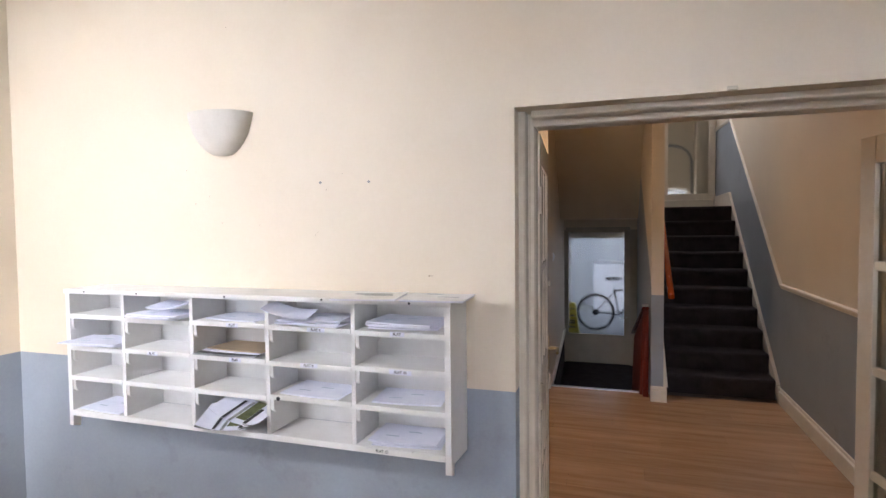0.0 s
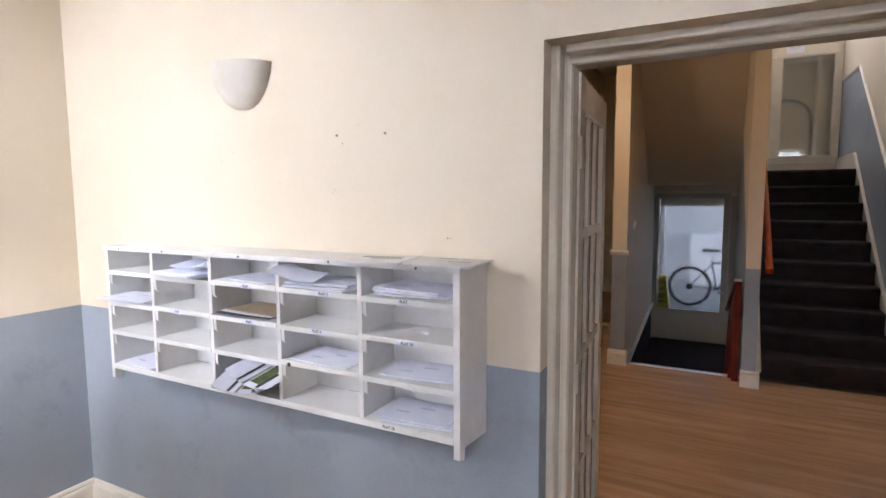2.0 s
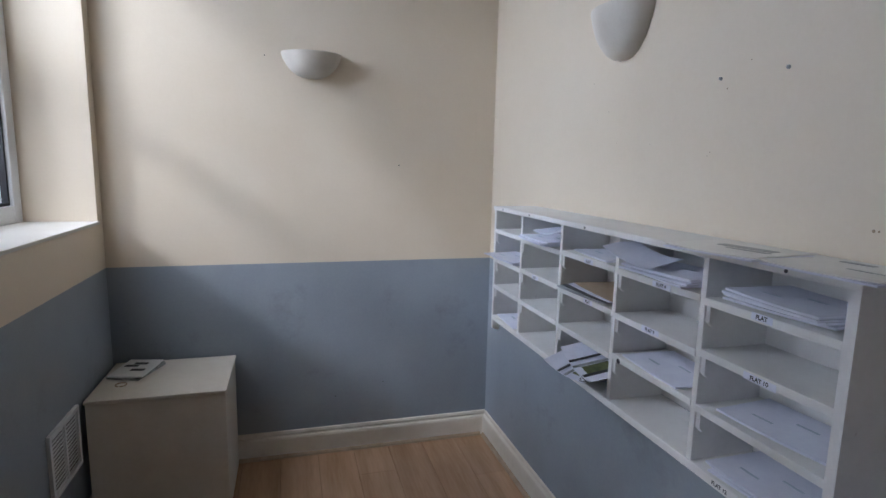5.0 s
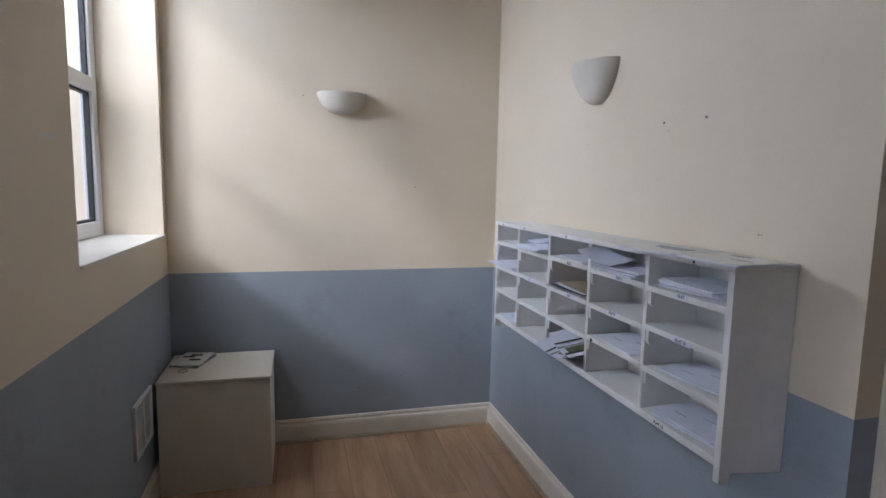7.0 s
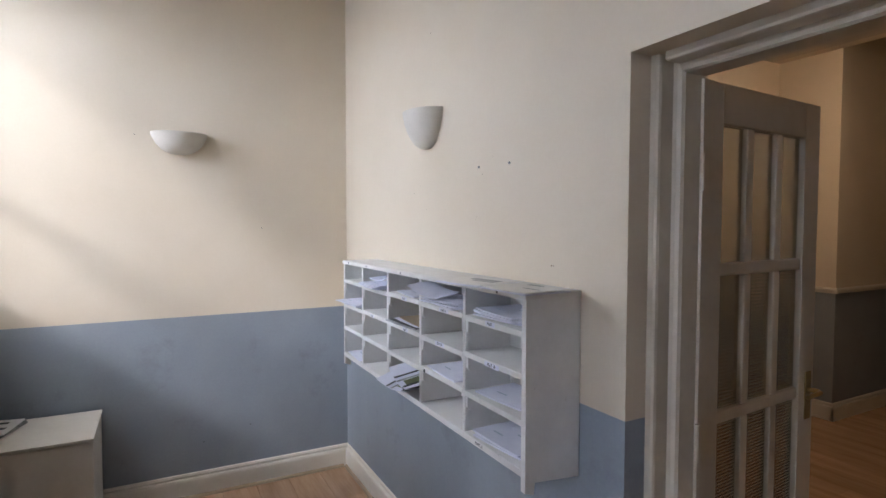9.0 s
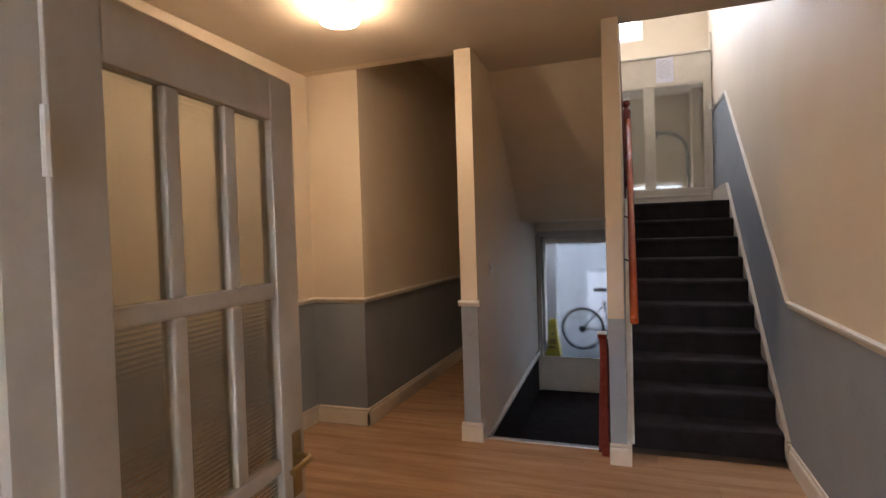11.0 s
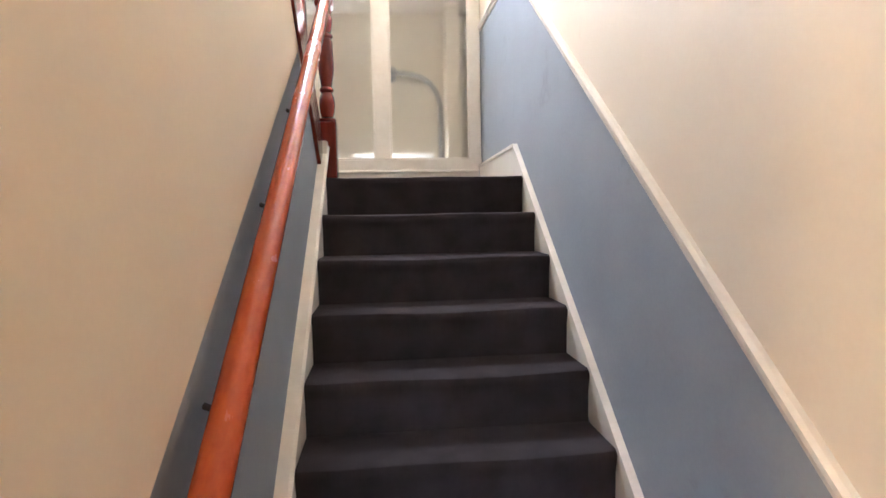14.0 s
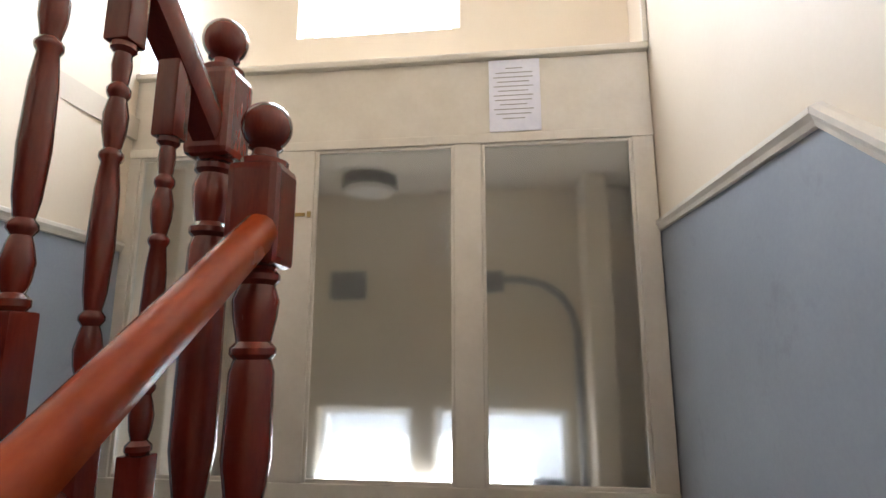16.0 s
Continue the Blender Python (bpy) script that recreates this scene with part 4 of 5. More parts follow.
bal = thing("lower_balustrade", (0.2, 5.6, 0), "mahogany handrail and side board beside the steps down", "balustrade")
part("post", boxed(((0.185, 5.62, 0.0), (0.235, 5.69, 0.83)), bevel=0.006), OLDWOOD, bal)
bm = bmesh.new()
prism(bm, [(5.69, 0.0), (5.69, 0.79), (7.5, 0.2), (7.5, LOW), (5.78, LOW), (5.78, 0.0)], "x", 0.185, 0.215)
bmesh.ops.rotate(bm, verts=bm.verts, cent=(0.2, 5.65, 0.8), matrix=Matrix.Rotation(radians(2), 3, "Y"))
part("side_board", bm, OLDWOOD, bal)
part("handrail", sweep(bmesh.new(), [(-0.028, 0), (0.028, 0), (0.032, 0.02), (0.02, 0.042), (-0.02, 0.042), (-0.032, 0.02)], (0.205, 5.6, 0.83), (0.16, 7.5, 0.24), (1, 0, 0), UP), MAHOGANY, bal)
part("end_cap", boxed(((0.175, 5.594, 0.862), (0.236, 5.63, 0.88)), bevel=0.004), STEEL, bal, "worn metal end cap")

# steps down
down = thing("steps_down", (-0.22, 5.9, LOW), "dark carpeted steps down to the back door", "steps")
part("nosing_strip", boxed(((-0.70, 5.735, -0.004), (0.25, 5.79, 0.006)), bevel=0.003), STEEL, down, "worn aluminium edge strip")
part("riser", boxed(((-0.70, 5.752, LOW), (0.25, 5.775, -0.012))), CARPET, down)
for k in range(2):
    part("step", boxed(((-0.74, 5.777 + 0.25 * k, LOW + 0.002), (0.25, 6.03 + 0.25 * k, -0.183 * (k + 1))), bevel=0.008), CARPET, down)

# ---------- back door ----------
door_2 = tagged(new("door_2"), "grey-cream half-glazed back door, closed", kind="structure")
ORIGIN[door_2] = Vector((0, 0, 0))
DY, GZ0, GZ1, GX0, GX1 = 9.068, -0.09, 1.52, -0.782, 0.066
part("frame", boxed(((-0.87, DY - 0.04, LOW), (-0.815, DY + 0.06, 1.56)), ((0.15, DY - 0.04, LOW), (0.3, DY + 0.06, 1.56)), ((-0.815, DY - 0.04, 1.545), (0.15, DY + 0.06, 1.6)), bevel=0.002), DOORGREY, door_2)
structure("wall_over_back_door", boxed(((-0.87, DY - 0.05, 1.602), (0.3, DY + 0.07, LAND - 0.142))), CREAM, "cream wall over the back door")
part("stile", boxed(((-0.814, DY - 0.02, LOW + 0.005), (GX0, DY + 0.022, 1.542)), bevel=0.003), DOORGREY, door_2)
part("stile", boxed(((GX1, DY - 0.02, LOW + 0.005), (0.148, DY + 0.022, 1.542)), bevel=0.003), DOORGREY, door_2)
part("lower_panel", boxed(((GX0, DY - 0.02, LOW + 0.005), (GX1, DY + 0.022, GZ0)), bevel=0.003), DOORGREY, door_2)
part("top_rail", boxed(((GX0, DY - 0.02, GZ1), (GX1, DY + 0.022, 1.542)), bevel=0.003), DOORGREY, door_2)
pane = part("pane", boxed(((GX0 - 0.002, DY - 0.003, GZ0 - 0.002), (GX1 + 0.002, DY + 0.003, GZ1 + 0.002))), FOGGED, door_2, "smeared glass pane")
part("handle", tube(bmesh.new(), [(0.1, DY - 0.02, 0.2), (0.1, DY - 0.07, 0.2), (0.0, DY - 0.075, 0.2)], 0.009, 8), STEEL, door_2, "steel lever handle", smooth=True)

# ---------- carpeted stairs ----------
stairs = thing("stairs", (0.8, FIRST, 0), "straight flight of charcoal carpeted stairs between painted strings", "stairs")


def tread(k):
    y0, z1 = FIRST + GOING * k, RISE * (k + 1)
    y1 = y0 + GOING + 0.03 if k < 9 else y0 + 0.1
    x0, x1 = skew(y0, 1) + 0.026, EAST - 0.021
    bm = bmesh.new()
    prof = [(y0 + 0.008, z1 - RISE), (y0 + 0.004, z1 - 0.07), (y0 - 0.003, z1 - 0.045), (y0 - 0.008, z1 - 0.028), (y0 - 0.008, z1 - 0.015), (y0 - 0.002, z1 - 0.004), (y0 + 0.01, z1), (y1, z1), (y1, z1 - RISE)]
    n = 10
    rows = []
    for i in range(n + 1):
        u = i / n
        sag = 0.0025 * math.sin(3 * math.pi * u + k) - 0.004 * (1 - abs(2 * u - 1)) ** 0.5
        rows.append([bm.verts.new((x0 + (x1 - x0) * u, y + (sag * 0.4 if z > z1 - 0.045 and y < y0 + 0.01 else 0), z + (sag if z > z1 - 0.045 and y < y0 + 0.1 else 0))) for y, z in prof])
    for a, b in zip(rows, rows[1:]):
        for i in range(len(prof)):
            j = (i + 1) % len(prof)
            bm.faces.new((a[i], b[i], b[j], a[j]))
    bm.faces.new(rows[0][::-1])
    bm.faces.new(rows[-1])
    return bm


for k in range(10):
    part("step", tread(k), CARPET, stairs, smooth=True)
structure("floor_landing", boxed(((-0.855, FIRST + GOING * 9 + 0.06, LAND - 0.12), (EAST - 0.002, 9.22, LAND))), CARPET, "charcoal carpeted landing")

# ---------- handrail of the lower flight ----------
GRIP = [(-0.027, -0.02), (-0.022, -0.03), (0.022, -0.03), (0.027, -0.02), (0.031, -0.006), (0.032, 0.008), (0.028, 0.021), (0.018, 0.03), (0.0, 0.034), (-0.018, 0.03), (-0.028, 0.021), (-0.032, 0.008), (-0.031, -0.006)]
R0, R1 = Vector((0.419, 5.50, 0.972)), Vector((0.386, 7.95, 2.757))
rail = thing("handrail", R0, "worn orange-brown varnished stair handrail on the wall", "handrail")
along = (R1 - R0).normalized()
part("rail", sweep(bmesh.new(), [(u * 0.86, v * 0.86) for u, v in GRIP], R0, R1, (1, 0, 0), along.cross(Vector((-1, 0, 0))) * (1 if along.cross(Vector((-1, 0, 0))).z > 0 else -1)), RAILWOOD, rail, smooth=True)
for y in (6.1, 6.57, 7.0):
    u = (y - R0.y) / (R1.y - R0.y)
    p = R0.lerp(R1, u)
    bracket = tube(bmesh.new(), [(skew(y, 1), y, p.z - 0.055), (p.x - 0.03, y, p.z - 0.068), (p.x - 0.01, y, p.z - 0.066), (p.x, y, p.z - 0.055), (p.x, y, p.z - 0.02)], 0.006, 8)
    part("bracket", bracket, IRON, rail, "black iron bracket", smooth=True)

# ---------- newels and the upper balustrade ----------
def newel(x, y, z0, ball_z, name_label, width=0.09):
    post = thing("newel_post", (x, y, z0), name_label, "newel post", "stair newels")
    h, w = ball_z - z0, width / 2
    part("base_block", boxed(((x - w, y - w, z0), (x + w, y + w, z0 + 0.28)), bevel=0.008), MAHOGANY, post)
    b = h - 0.25
    shaft = [(0.034, 0.28), (0.044, 0.285), (0.044, 0.295), (0.03, 0.305), (0.036, 0.33), (0.04, 0.37), (0.036, 0.405), (0.026, 0.425), (0.034, 0.433), (0.036, 0.44), (0.034, 0.447), (0.026, 0.455), (0.03, 0.48), (0.039, 0.54), (0.036, b - 0.17), (0.03, b - 0.15), (0.037, b - 0.142), (0.037, b - 0.132), (0.028, b - 0.122), (0.036, b - 0.08), (0.038, b - 0.055), (0.03, b - 0.03), (0.037, b - 0.022), (0.037, b - 0.012), (0.03, b - 0.004), (0.034, b)]
    part("shaft", lathe(bmesh.new(), shaft, (x, y, z0), 20), MAHOGANY, post, smooth=True)
    part("top_block", boxed(((x - w, y - w, z0 + b), (x + w, y + w, z0 + h - 0.075)), bevel=0.014), MAHOGANY, post)
    part("collar", lathe(bmesh.new(), [(0.04, h - 0.076), (0.041, h - 0.066), (0.024, h - 0.058), (0.022, h - 0.045), (0.03, h - 0.04)], (x, y, z0), 20), MAHOGANY, post, smooth=True)
    ball = bmesh.new()
    bmesh.ops.create_uvsphere(ball, u_segments=24, v_segments=16, radius=0.044, matrix=Matrix.Translation((x, y, z0 + h)))
    part("ball_finial", ball, MAHOGANY, post, smooth=True)
    return post


newel(0.367, 7.99, LAND, 2.952, "turned mahogany newel post with ball finial at the stair head")
newel(0.235, 8.06, LAND, 3.17, "taller turned mahogany newel post with ball finial")

BXX = 0.235
upper = thing("upper_balustrade", (BXX, 8.0, LAND), "mahogany string, turned balusters and rail of the upper flight", "balustrade")


def string_top(y):
    return 2.48 + (7.63 - y) * 0.8


bm = bmesh.new()
prism(bm, [(8.05, 1.88), (8.05, string_top(8.05)), (6.37, string_top(6.37)), (6.37, string_top(6.37) - 0.25)], "x", BXX - 0.02, BXX + 0.012)
prism(bm, [(7.97, string_top(7.97) - 0.43), (7.97, string_top(7.97) - 0.21), (6.37, string_top(6.37) - 0.21), (6.37, string_top(6.37) - 0.43)], "x", BXX + 0.014, 0.351)
part("string_board", bm, MAHOGANY, upper)
part("string_capping", sweep(bmesh.new(), [(-0.03, 0), (0.03, 0), (0.03, 0.016), (0.022, 0.024), (-0.022, 0.024), (-0.03, 0.016)], (BXX, 8.03, string_top(8.03)), (BXX, 6.37, string_top(6.37)), (1, 0, 0), UP), MAHOGANY, upper)
HR = 0.81
part("handrail", sweep(bmesh.new(), GRIP, (BXX, 8.05, string_top(8.05) + HR), (BXX, 6.37, string_top(6.37) + HR), (1, 0, 0), (0, 0.64, 0.77)), MAHOGANY, upper, smooth=True)
y0 = 7.916
spindle = None
for k in range(13):
    y = y0 - 0.12 * k
    if spindle is None:
        z = string_top(y) - 0.005
        bm = boxed(((BXX - 0.02, y - 0.02, z + 0.012), (BXX + 0.02, y + 0.02, z + 0.17)), ((BXX - 0.02, y - 0.02, z + 0.66), (BXX + 0.02, y + 0.02, z + HR + 0.01)), bevel=0.004)
        lathe(bm, [(0.015, 0.17), (0.019, 0.175), (0.019, 0.183), (0.012, 0.19), (0.016, 0.205), (0.018, 0.225), (0.014, 0.245), (0.011, 0.255), (0.016, 0.262), (0.016, 0.268), (0.011, 0.275), (0.015, 0.3), (0.018, 0.36), (0.016, 0.44), (0.012, 0.48), (0.016, 0.487), (0.016, 0.493), (0.011, 0.5), (0.016, 0.525), (0.017, 0.55), (0.012, 0.575), (0.016, 0.583), (0.016, 0.59), (0.011, 0.598), (0.014, 0.625), (0.012, 0.645), (0.018, 0.652), (0.018, 0.66)], (BXX, y, z), 14)
        spindle = part("baluster", bm, MAHOGANY, upper, smooth=True)
    else:
        again(spindle, (0, -0.12 * k, 0.8 * 0.12 * k))
for k in range(7):
    y = 7.98 - 0.23 * k
    part("step", boxed(((-0.79, y - 0.25, LAND + 0.19 * k), (BXX - 0.022, y, LAND + 0.19 * (k + 1))), bevel=0.008), CARPET, upper, "charcoal carpeted step")

# ---------- glazed screen at the landing ----------
SY, S0, S1, ST = 9.243, 2.081, 3.394, 3.787
screen = thing("glazed_screen", (0.2, SY, LAND), "cream painted glazed timber screen across the landing", "screen")
part("bottom_rail", boxed(((-0.86, SY - 0.03, 2.0), (EAST - 0.004, SY + 0.03, S0)), bevel=0.004), TRIM, screen)
part("skirting", boxed(((-0.86, SY - 0.022, LAND), (EAST - 0.024, SY + 0.02, 2.0)), bevel=0.003), TRIM, screen)
part("skirting_moulding", boxed(((-0.86, SY - 0.035, 1.985), (EAST - 0.032, SY - 0.018, 2.005)), bevel=0.005), TRIM, screen)
for x0, x1 in ((0.576, 0.685), (1.276, EAST - 0.006), (-0.165, -0.008), (-0.86, -0.8)):
    part("mullion", boxed(((x0, SY - 0.028, S0), (x1, SY + 0.028, S1)), bevel=0.004), TRIM, screen)
for x0, x1 in ((0.685, 1.276), (-0.008, 0.576), (-0.8, -0.165)):
    part("glazing_bead", boxed(((x0, SY - 0.02, S0), (x0 + 0.014, SY - 0.006, S1)), ((x1 - 0.014, SY - 0.02, S0), (x1, SY - 0.006, S1)), ((x0 + 0.014, SY - 0.02, S0), (x1 - 0.014, SY - 0.006, S0 + 0.014)), ((x0 + 0.014, SY - 0.02, S1 - 0.014), (x1 - 0.014, SY - 0.006, S1)), bevel=0.003), TRIM, screen)
    pane = part("pane", boxed(((x0 - 0.002, SY - 0.004, S0 - 0.002), (x1 + 0.002, SY + 0.002, S1 + 0.002))), DIRTY, screen, "slightly smeared glass pane")
part("head_rail", boxed(((-0.86, SY - 0.03, S1), (EAST - 0.004, SY + 0.03, S1 + 0.04)), bevel=0.004), TRIM, screen)
part("head_panel", boxed(((-0.86, SY - 0.02, S1 + 0.04), (EAST - 0.004, SY + 0.02, ST - 0.03)), bevel=0.002), TRIM, screen)
part("ledge", boxed(((-0.86, SY - 0.05, ST - 0.03), (EAST - 0.004, 9.498, ST)), bevel=0.008), TRIM, screen, "grey-white shelf over the screen")
part("door_bolt", boxed(((-0.11, SY - 0.036, 3.11), (-0.04, SY - 0.028, 3.125)), ((-0.03, SY - 0.036, 3.105), (-0.015, SY - 0.028, 3.13)), bevel=0.001), BRASS, screen, "small brass latch")

notice = thing("paper_notice", (0.825, SY - 0.021, 3.437), "white typed paper notice taped to the screen head", "notice")
part("sheet", boxed(((0.721, SY - 0.0335, 3.437), (0.929, SY - 0.031, 3.75))), PAPER, notice)
for k in range(12):
    w = (0.07, 0.15, 0.16, 0.13, 0.16, 0.12, 0.16, 0.15, 0.11, 0.16, 0.14, 0.09)[k]
    c = 0.825 + (0.0 if k in (0, 1) else -0.005)
    part("text_line", boxed(((c - w / 2, SY - 0.0345, 3.71 - 0.02 * k), (c + w / 2, SY - 0.0336, 3.713 - 0.02 * k))), PIPE, notice, "line of grey print")

# stair window over the screen
window_2 = tagged(new("window_2"), "bright window high over the landing screen", kind="structure")
ORIGIN[window_2] = Vector((0, 0, 0))
part("window_frame", boxed(((UX0, 9.6, UZ0), (UX0 + 0.05, 9.66, UZ1)), ((UX1 - 0.05, 9.6, UZ0), (UX1, 9.66, UZ1)), ((UX0 + 0.05, 9.6, UZ0), (UX1 - 0.05, 9.66, UZ0 + 0.05)), ((UX0 + 0.05, 9.6, UZ1 - 0.05), (UX1 - 0.05, 9.66, UZ1)), bevel=0.004), UPVC, window_2)
pane = part("pane", boxed(((UX0 + 0.048, 9.627, UZ0 + 0.048), (UX1 - 0.048, 9.633, UZ1 - 0.048))), CLEAR, window_2)
pane.visible_shadow = False

# ---------- things in the room behind the screen ----------
for n, (x0, x1) in enumerate(BX):
    win = tagged(new("window_%d" % (n + 3)), "bright low window in the back room", kind="structure")
    ORIGIN[win] = Vector((0, 0, 0))
    part("window_frame", boxed(((x0, BY + 0.04, 1.6), (x0 + 0.04, BY + 0.1, 2.25)), ((x1 - 0.04, BY + 0.04, 1.6), (x1, BY + 0.1, 2.25)), ((x0 + 0.04, BY + 0.04, 1.6), (x1 - 0.04, BY + 0.1, 1.64)), ((x0 + 0.04, BY + 0.04, 2.21), (x1 - 0.04, BY + 0.1, 2.25)), bevel=0.004), UPVC, win)
    pane = part("pane", boxed(((x0 + 0.038, BY + 0.067, 1.638), (x1 - 0.038, BY + 0.073, 2.212))), CLEAR, win)
    pane.visible_shadow = False
LX, LY = 0.03, 9.97
blamp = thing("ceiling_light", (LX, LY, BT), "round ceiling light with dark rim, unlit", "ceiling light")
part("rim", lathe(bmesh.new(), [(0.15, 0), (0.155, -0.062), (0.14, -0.068)], (LX, LY, BT), 28), GASKET, blamp, "dark grey rim", smooth=True)
part("diffuser", lathe(bmesh.new(), [(0.138, -0.068), (0.13, -0.09), (0.08, -0.102), (0.02, -0.106)], (LX, LY, BT), 28), PLASTER, blamp, smooth=True)
hose = bmesh.new()
PX = BY - 0.06
tube(hose, [(0.74, PX, 2.97), (0.86, PX, 2.97), (0.98, PX, 2.94), (1.07, PX, 2.88), (1.13, PX, 2.79), (1.155, PX, 2.68), (1.16, PX, 2.3), (1.16, PX, LAND - 0.01)], 0.022, 10)
single("bent_pipe", hose, PIPE, (1.16, PX, LAND - 0.01), "grey painted pipe bending along the back wall", "pipe", smooth=True)
single("vent_cover", boxed(((0.62, BY - 0.08, 2.9), (0.76, BY - 0.001, 3.02)), bevel=0.01), PIPE, (0.69, BY, 2.9), "small grey box at the end of the pipe", "box")
single("meter_box", boxed(((-0.28, BY - 0.03, 2.87), (-0.06, BY - 0.001, 3.04)), bevel=0.008), PIPE, (-0.17, BY, 2.87), "flat grey box on the back room wall", "box")

# ---------- yard behind the back door ----------
YZ = -0.37
structure("ground", boxed(((-40, 9.15, YZ - 0.2), (40, 60, YZ)), ((-40, -60, YZ - 0.2), (40, SOUTH - 0.42, YZ))), PAVING, "pale concrete yard and street")
structure("wall_yard_back", boxed(((-4.5, 14.2, YZ), (4.5, 14.4, 2.6))), PAVING, "pale pinkish rendered yard wall")
structure("wall_yard_side", boxed(((-1.35, 9.2, YZ), (-1.12, 11.6, 1.1))), PIPE, "grey yard side wall")
structure("yard_post", boxed(((-1.12, 11.6, YZ), (-0.93, 11.75, 1.9)), bevel=0.01), RENDER, "pale post in the yard")
structure("yard_shed", boxed(((-0.55, 13.3, YZ), (1.6, 14.1, 0.75)), bevel=0.02), RENDER, "low pale rendered store in the yard")

sign = thing("wet_floor_sign", (-0.79, 10.03, YZ), "yellow plastic wet floor cone standing outside the door", "floor sign")
bm = bmesh.new()
rings = []
for w, z in ((0.15, 0.0), (0.15, 0.03), (0.125, 0.035), (0.115, 0.12), (0.07, 0.45), (0.06, 0.6), (0.045, 0.64)):
    rings.append([bm.verts.new((-0.79 + sx * w, 10.03 + sy * w * 0.8, YZ + z)) for sx, sy in ((-1, -1), (1, -1), (1, 1), (-1, 1))])
for lo, hi in zip(rings, rings[1:]):
    for k in range(4):
        j = (k + 1) % 4
        bm.faces.new((lo[k], lo[j], hi[j], hi[k]))
bm.faces.new(rings[0][::-1])
bm.faces.new(rings[-1])
part("body", bm, YELLOW, sign)
for k, (z, w) in enumerate(((0.53, 0.045), (0.42, 0.03), (0.33, 0.05), (0.29, 0.05), (0.22, 0.055))):
    part("print_bar", turned(boxed(((-w, -0.002, -0.012), (w, 0.0, 0.012))), pose(-0.79, 10.03 - 0.8 * (0.07 + (0.45 - z) * 0.135) - 0.003, YZ + z, 8)), INK, sign, "dark printed warning mark")

bike = thing("bicycle", (-0.3, 10.9, YZ), "dark bicycle parked in the yard behind the glass", "bicycle")
WC = Vector((-0.426, 10.9, -0.018))


def wheel(c, r=0.33):
    rim = bmesh.new()
    pts = [(c.x + r * math.cos(a), c.y, c.z + r * math.sin(a)) for a in [2 * math.pi * k / 40 for k in range(41)]]
    tyre = part("tyre", tube(bmesh.new(), pts, 0.022, 8), RUBBER, bike, "black tyre", smooth=True)
    pts = [(c.x + (r - 0.03) * math.cos(a), c.y, c.z + (r - 0.03) * math.sin(a)) for a in [2 * math.pi * k / 40 for k in range(41)]]
    part("rim", tube(rim, pts, 0.009, 6), STEEL, bike, smooth=True)
    part("hub", turned(lathe(bmesh.new(), [(0.012, -0.06), (0.03, -0.03), (0.015, -0.01), (0.015, 0.01), (0.055, 0.02), (0.055, 0.045), (0.012, 0.06)], (0, 0, 0), 14), pose(c.x, c.y, c.z, 90)), IRON, bike, smooth=True)
    for k in range(18):
        a = 2 * math.pi * k / 18
        part("spoke", tube(bmesh.new(), [(c.x + 0.02 * math.cos(a + 0.6), c.y, c.z + 0.02 * math.sin(a + 0.6)), (c.x + (r - 0.03) * math.cos(a), c.y, c.z + (r - 0.03) * math.sin(a))], 0.0016, 4), STEEL, bike)


wheel(WC)
wheel(WC + Vector((1.02, 0, 0)))
seat_top, crank, head = Vector((-0.09, 10.9, 0.6)), Vector((0.0, 10.9, -0.05)), Vector((0.46, 10.9, 0.46))
part("frame", tube(tube(tube(tube(tube(bmesh.new(), [seat_top - Vector((0, 0, 0.16)), crank], 0.016), [crank, head - Vector((0, 0, 0.1))], 0.018), [head, seat_top - Vector((-0.02, 0, 0.2))], 0.016), [WC, crank], 0.01), [WC, seat_top - Vector((-0.01, 0, 0.22))], 0.01), IRON, bike, smooth=True)
part("fork", tube(bmesh.new(), [head + Vector((-0.03, 0, 0.08)), head + Vector((0.04, 0, -0.12)), WC + Vector((1.02, 0, 0))], 0.013), IRON, bike, smooth=True)
part("seat_post", tube(bmesh.new(), [seat_top - Vector((-0.02, 0, 0.2)), seat_top], 0.013), STEEL, bike, smooth=True)
saddle = bmesh.new()
prism(saddle, [(-0.15, -0.075), (-0.16, 0.0), (-0.15, 0.075), (-0.05, 0.05), (0.12, 0.02), (0.13, 0.0), (0.12, -0.02), (-0.05, -0.05)], "z", 0, 0.05)
bmesh.ops.bevel(saddle, geom=list(saddle.edges), offset=0.012, segments=2, affect="EDGES")
part("saddle", turned(saddle, Matrix.Translation(seat_top)), RUBBER, bike, "black saddle", smooth=True)
part("kickstand", tube(bmesh.new(), [(-0.2, 10.86, -0.04), (-0.2, 10.72, YZ + 0.01)], 0.008, 6), STEEL, bike)
part("handlebar", tube(bmesh.new(), [head + Vector((0.05, -0.28, 0.2)), head + Vector((-0.02, -0.1, 0.2)), head + Vector((-0.03, 0, 0.12)), head + Vector((-0.02, 0.1, 0.2)), head + Vector((0.05, 0.28, 0.2))], 0.012), STEEL, bike, smooth=True)

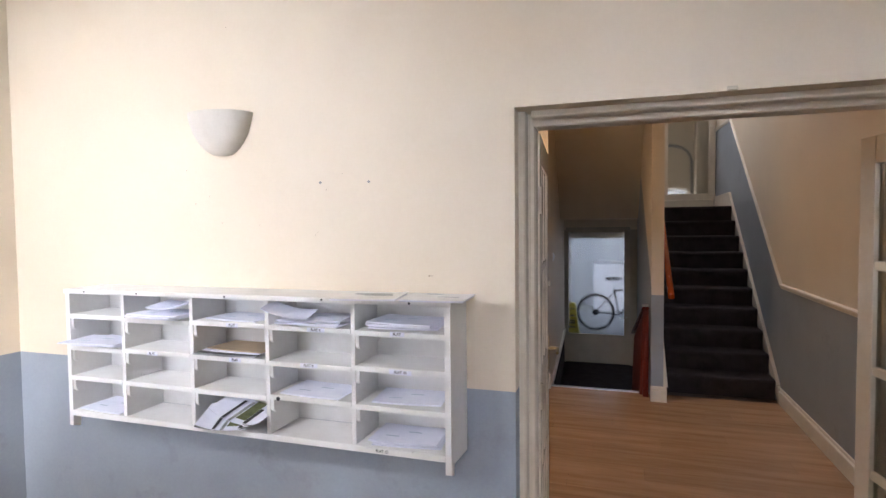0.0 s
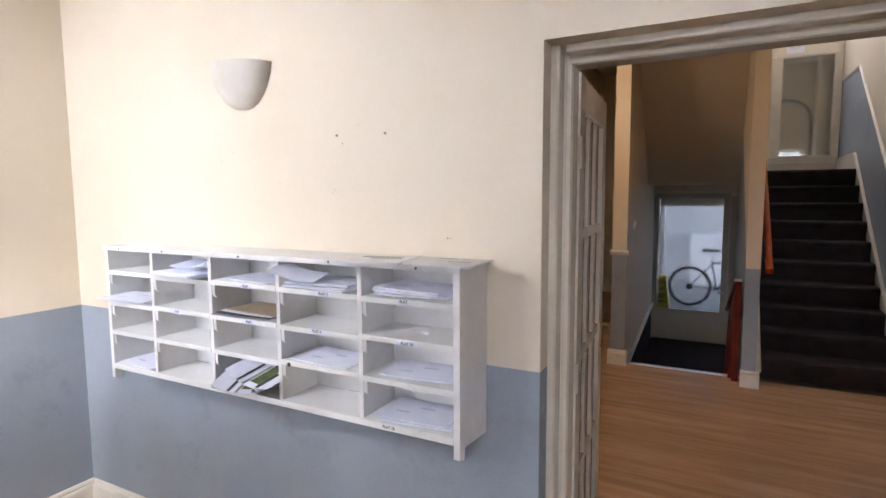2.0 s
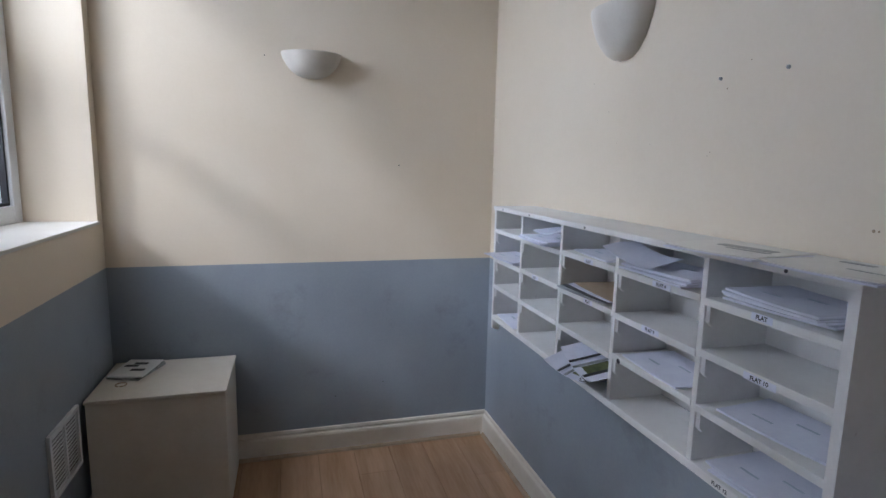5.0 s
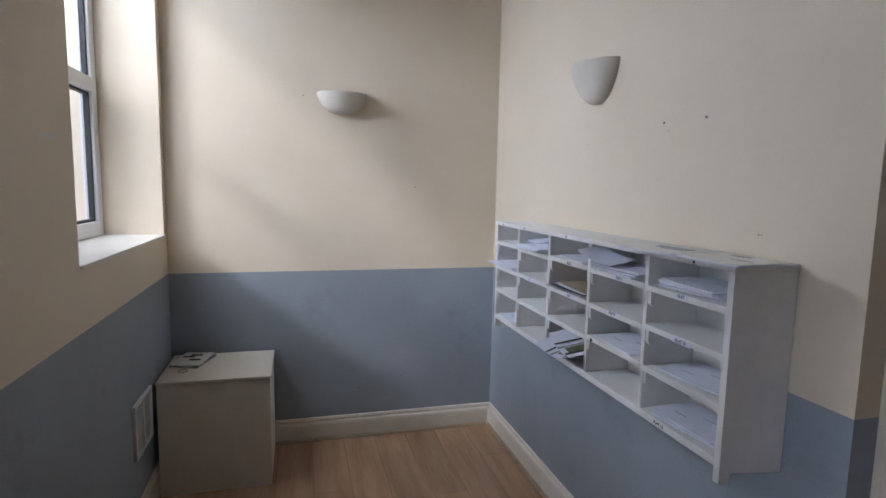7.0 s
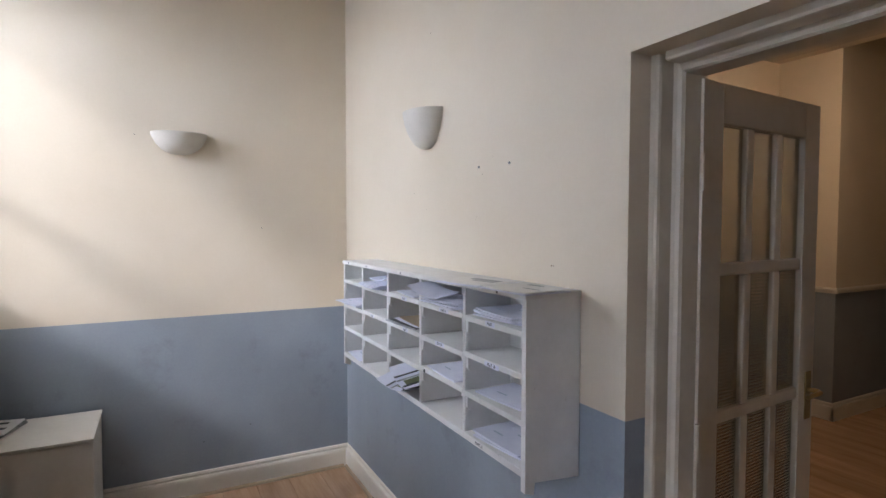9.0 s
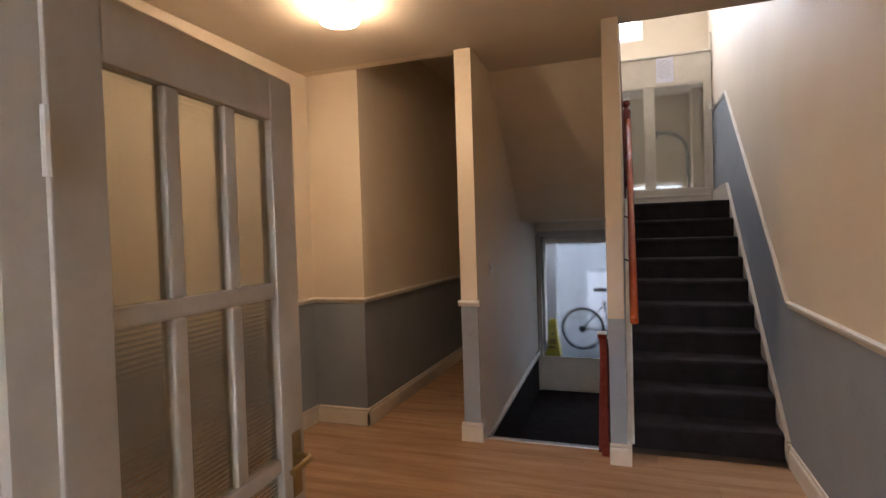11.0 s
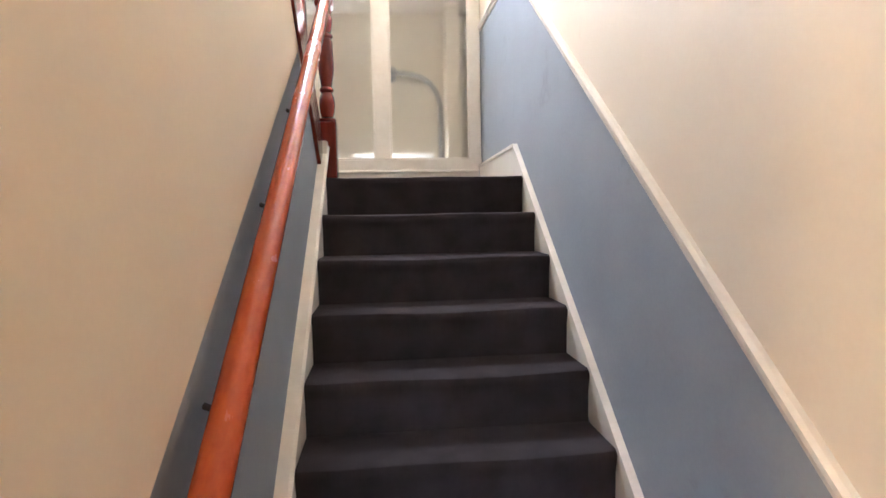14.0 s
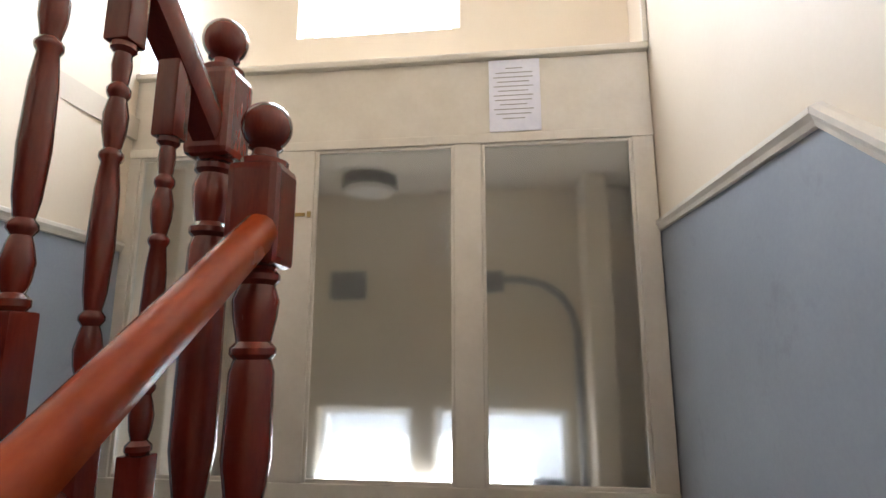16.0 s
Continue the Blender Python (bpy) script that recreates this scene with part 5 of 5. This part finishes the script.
# ---------- outside the lobby window ----------
brick_wall = structure("wall_outside", boxed(((-3.6, -3.4, -0.2), (-3.52, -0.32, 2.95))), MORTAR, "red brick wall outside the window")
shrub = bmesh.new()
rng = random.Random(4)
for k in range(700):
    a, r, h = rng.uniform(0, 2 * math.pi), rng.uniform(0.05, 0.34), rng.uniform(0.3, 2.0)
    r *= 1.0 - 0.35 * (h - 0.3) / 1.7
    c = Vector((-2.95 + r * math.cos(a), -1.75 + r * math.sin(a), -0.2 + h))
    m = Matrix.Translation(c) @ Euler((rng.uniform(0, 3), rng.uniform(0, 3), rng.uniform(0, 3))).to_matrix().to_4x4()
    vs = [shrub.verts.new(m @ Vector(p)) for p in ((-0.05, 0, 0), (0, -0.022, 0.008), (0.055, 0, 0), (0, 0.022, 0.008))]
    shrub.faces.new(vs)
bush = thing("shrub", (-2.95, -1.75, -0.2), "dark evergreen shrub outside the window", "shrub")
part("leaves", shrub, LEAF, bush)
part("stem", tube(bmesh.new(), [(-2.95, -1.75, -0.2), (-2.94, -1.74, 0.6), (-2.96, -1.76, 1.5)], 0.02, 8), MANILA, bush)

# bright overcast distance outside the openings
for name, a, b in (("backdrop_1", (-60, -16.1, 2.5), (60, -16, 9.0)), ("backdrop_2", (-40, 19, -0.2), (40, 19.1, 16))):
    structure(name, boxed((a, b)), OUTSIDE if a[1] < 0 else OUTSIDE_BACK, "bright overcast distance")


# ---------- pieces of floors and walls ----------
floor = tagged(new("floor"), "light oak laminate floor of long boards", kind="structure")
ORIGIN[floor] = Vector((0, 0, 0))
PLANKW, PLANKL = 0.192, 1.285
plank_meshes = {}


def plank(x0, x1, y0, y1):
    key = (round(x1 - x0, 3), round(y1 - y0, 3))
    if key not in plank_meshes:
        bm = bmesh.new()
        w, d = key[0] / 2 - 0.0003, key[1] / 2 - 0.0003
        low = [bm.verts.new((sx * w, sy * d, -0.011)) for sx, sy in ((-1, -1), (1, -1), (1, 1), (-1, 1))]
        mid_ = [bm.verts.new((sx * w, sy * d, -0.0015)) for sx, sy in ((-1, -1), (1, -1), (1, 1), (-1, 1))]
        high = [bm.verts.new((sx * (w - 0.0008), sy * (d - 0.0008), 0)) for sx, sy in ((-1, -1), (1, -1), (1, 1), (-1, 1))]
        for lo, hi in ((low, mid_), (mid_, high)):
            for k in range(4):
                j = (k + 1) % 4
                bm.faces.new((lo[k], lo[j], hi[j], hi[k]))
        bm.faces.new(high)
        me = bpy.data.meshes.new("plank")
        bm.to_mesh(me)
        bm.free()
        me.materials.append(LAMINATE)
        plank_meshes[key] = me
    ob = new("plank", plank_meshes[key])
    ob.parent = floor
    ob.location = ((x0 + x1) / 2, (y0 + y1) / 2, 0)


def lay(x0, x1, y0, y1, shift=0):
    row, y = shift, y0
    while y < y1 - 0.01:
        ye = min(y + PLANKW, y1)
        x = x0
        first = PLANKL * ((row * 0.37) % 1.0)
        while x < x1 - 0.01:
            xe = min(x + (first if x == x0 and first > 0.15 else PLANKL), x1)
            if x1 - xe < 0.12:
                xe = x1
            plank(x, xe, y, ye)
            x = xe
        y, row = ye, row + 1


lay(WEST, 1.95, SOUTH, NORTH)
lay(-0.39, 1.07, NORTH, NORTH + 0.24, 3)
lay(-2.206, EAST, NORTH + 0.24, 5.75, 5)
lay(-1.716, -0.83, 5.75, 9.6, 1)

# bricks of the wall outside the window
bm = bmesh.new()
box(bm, (-0.006, -0.105, -0.0325), (0.006, 0.105, 0.0325), 0.003, segments=1)
brick_mesh = bpy.data.meshes.new("brick")
bm.to_mesh(brick_mesh)
bm.free()
brick_mesh.materials.append(BRICK)
for r in range(26):
    for c in range(11):
        ob = new("brick", brick_mesh)
        ob.parent = brick_wall
        ob.location = (-3.515, -0.5 - 0.225 * c - (0.112 if r % 2 else 0), 1.0 + 0.075 * r)
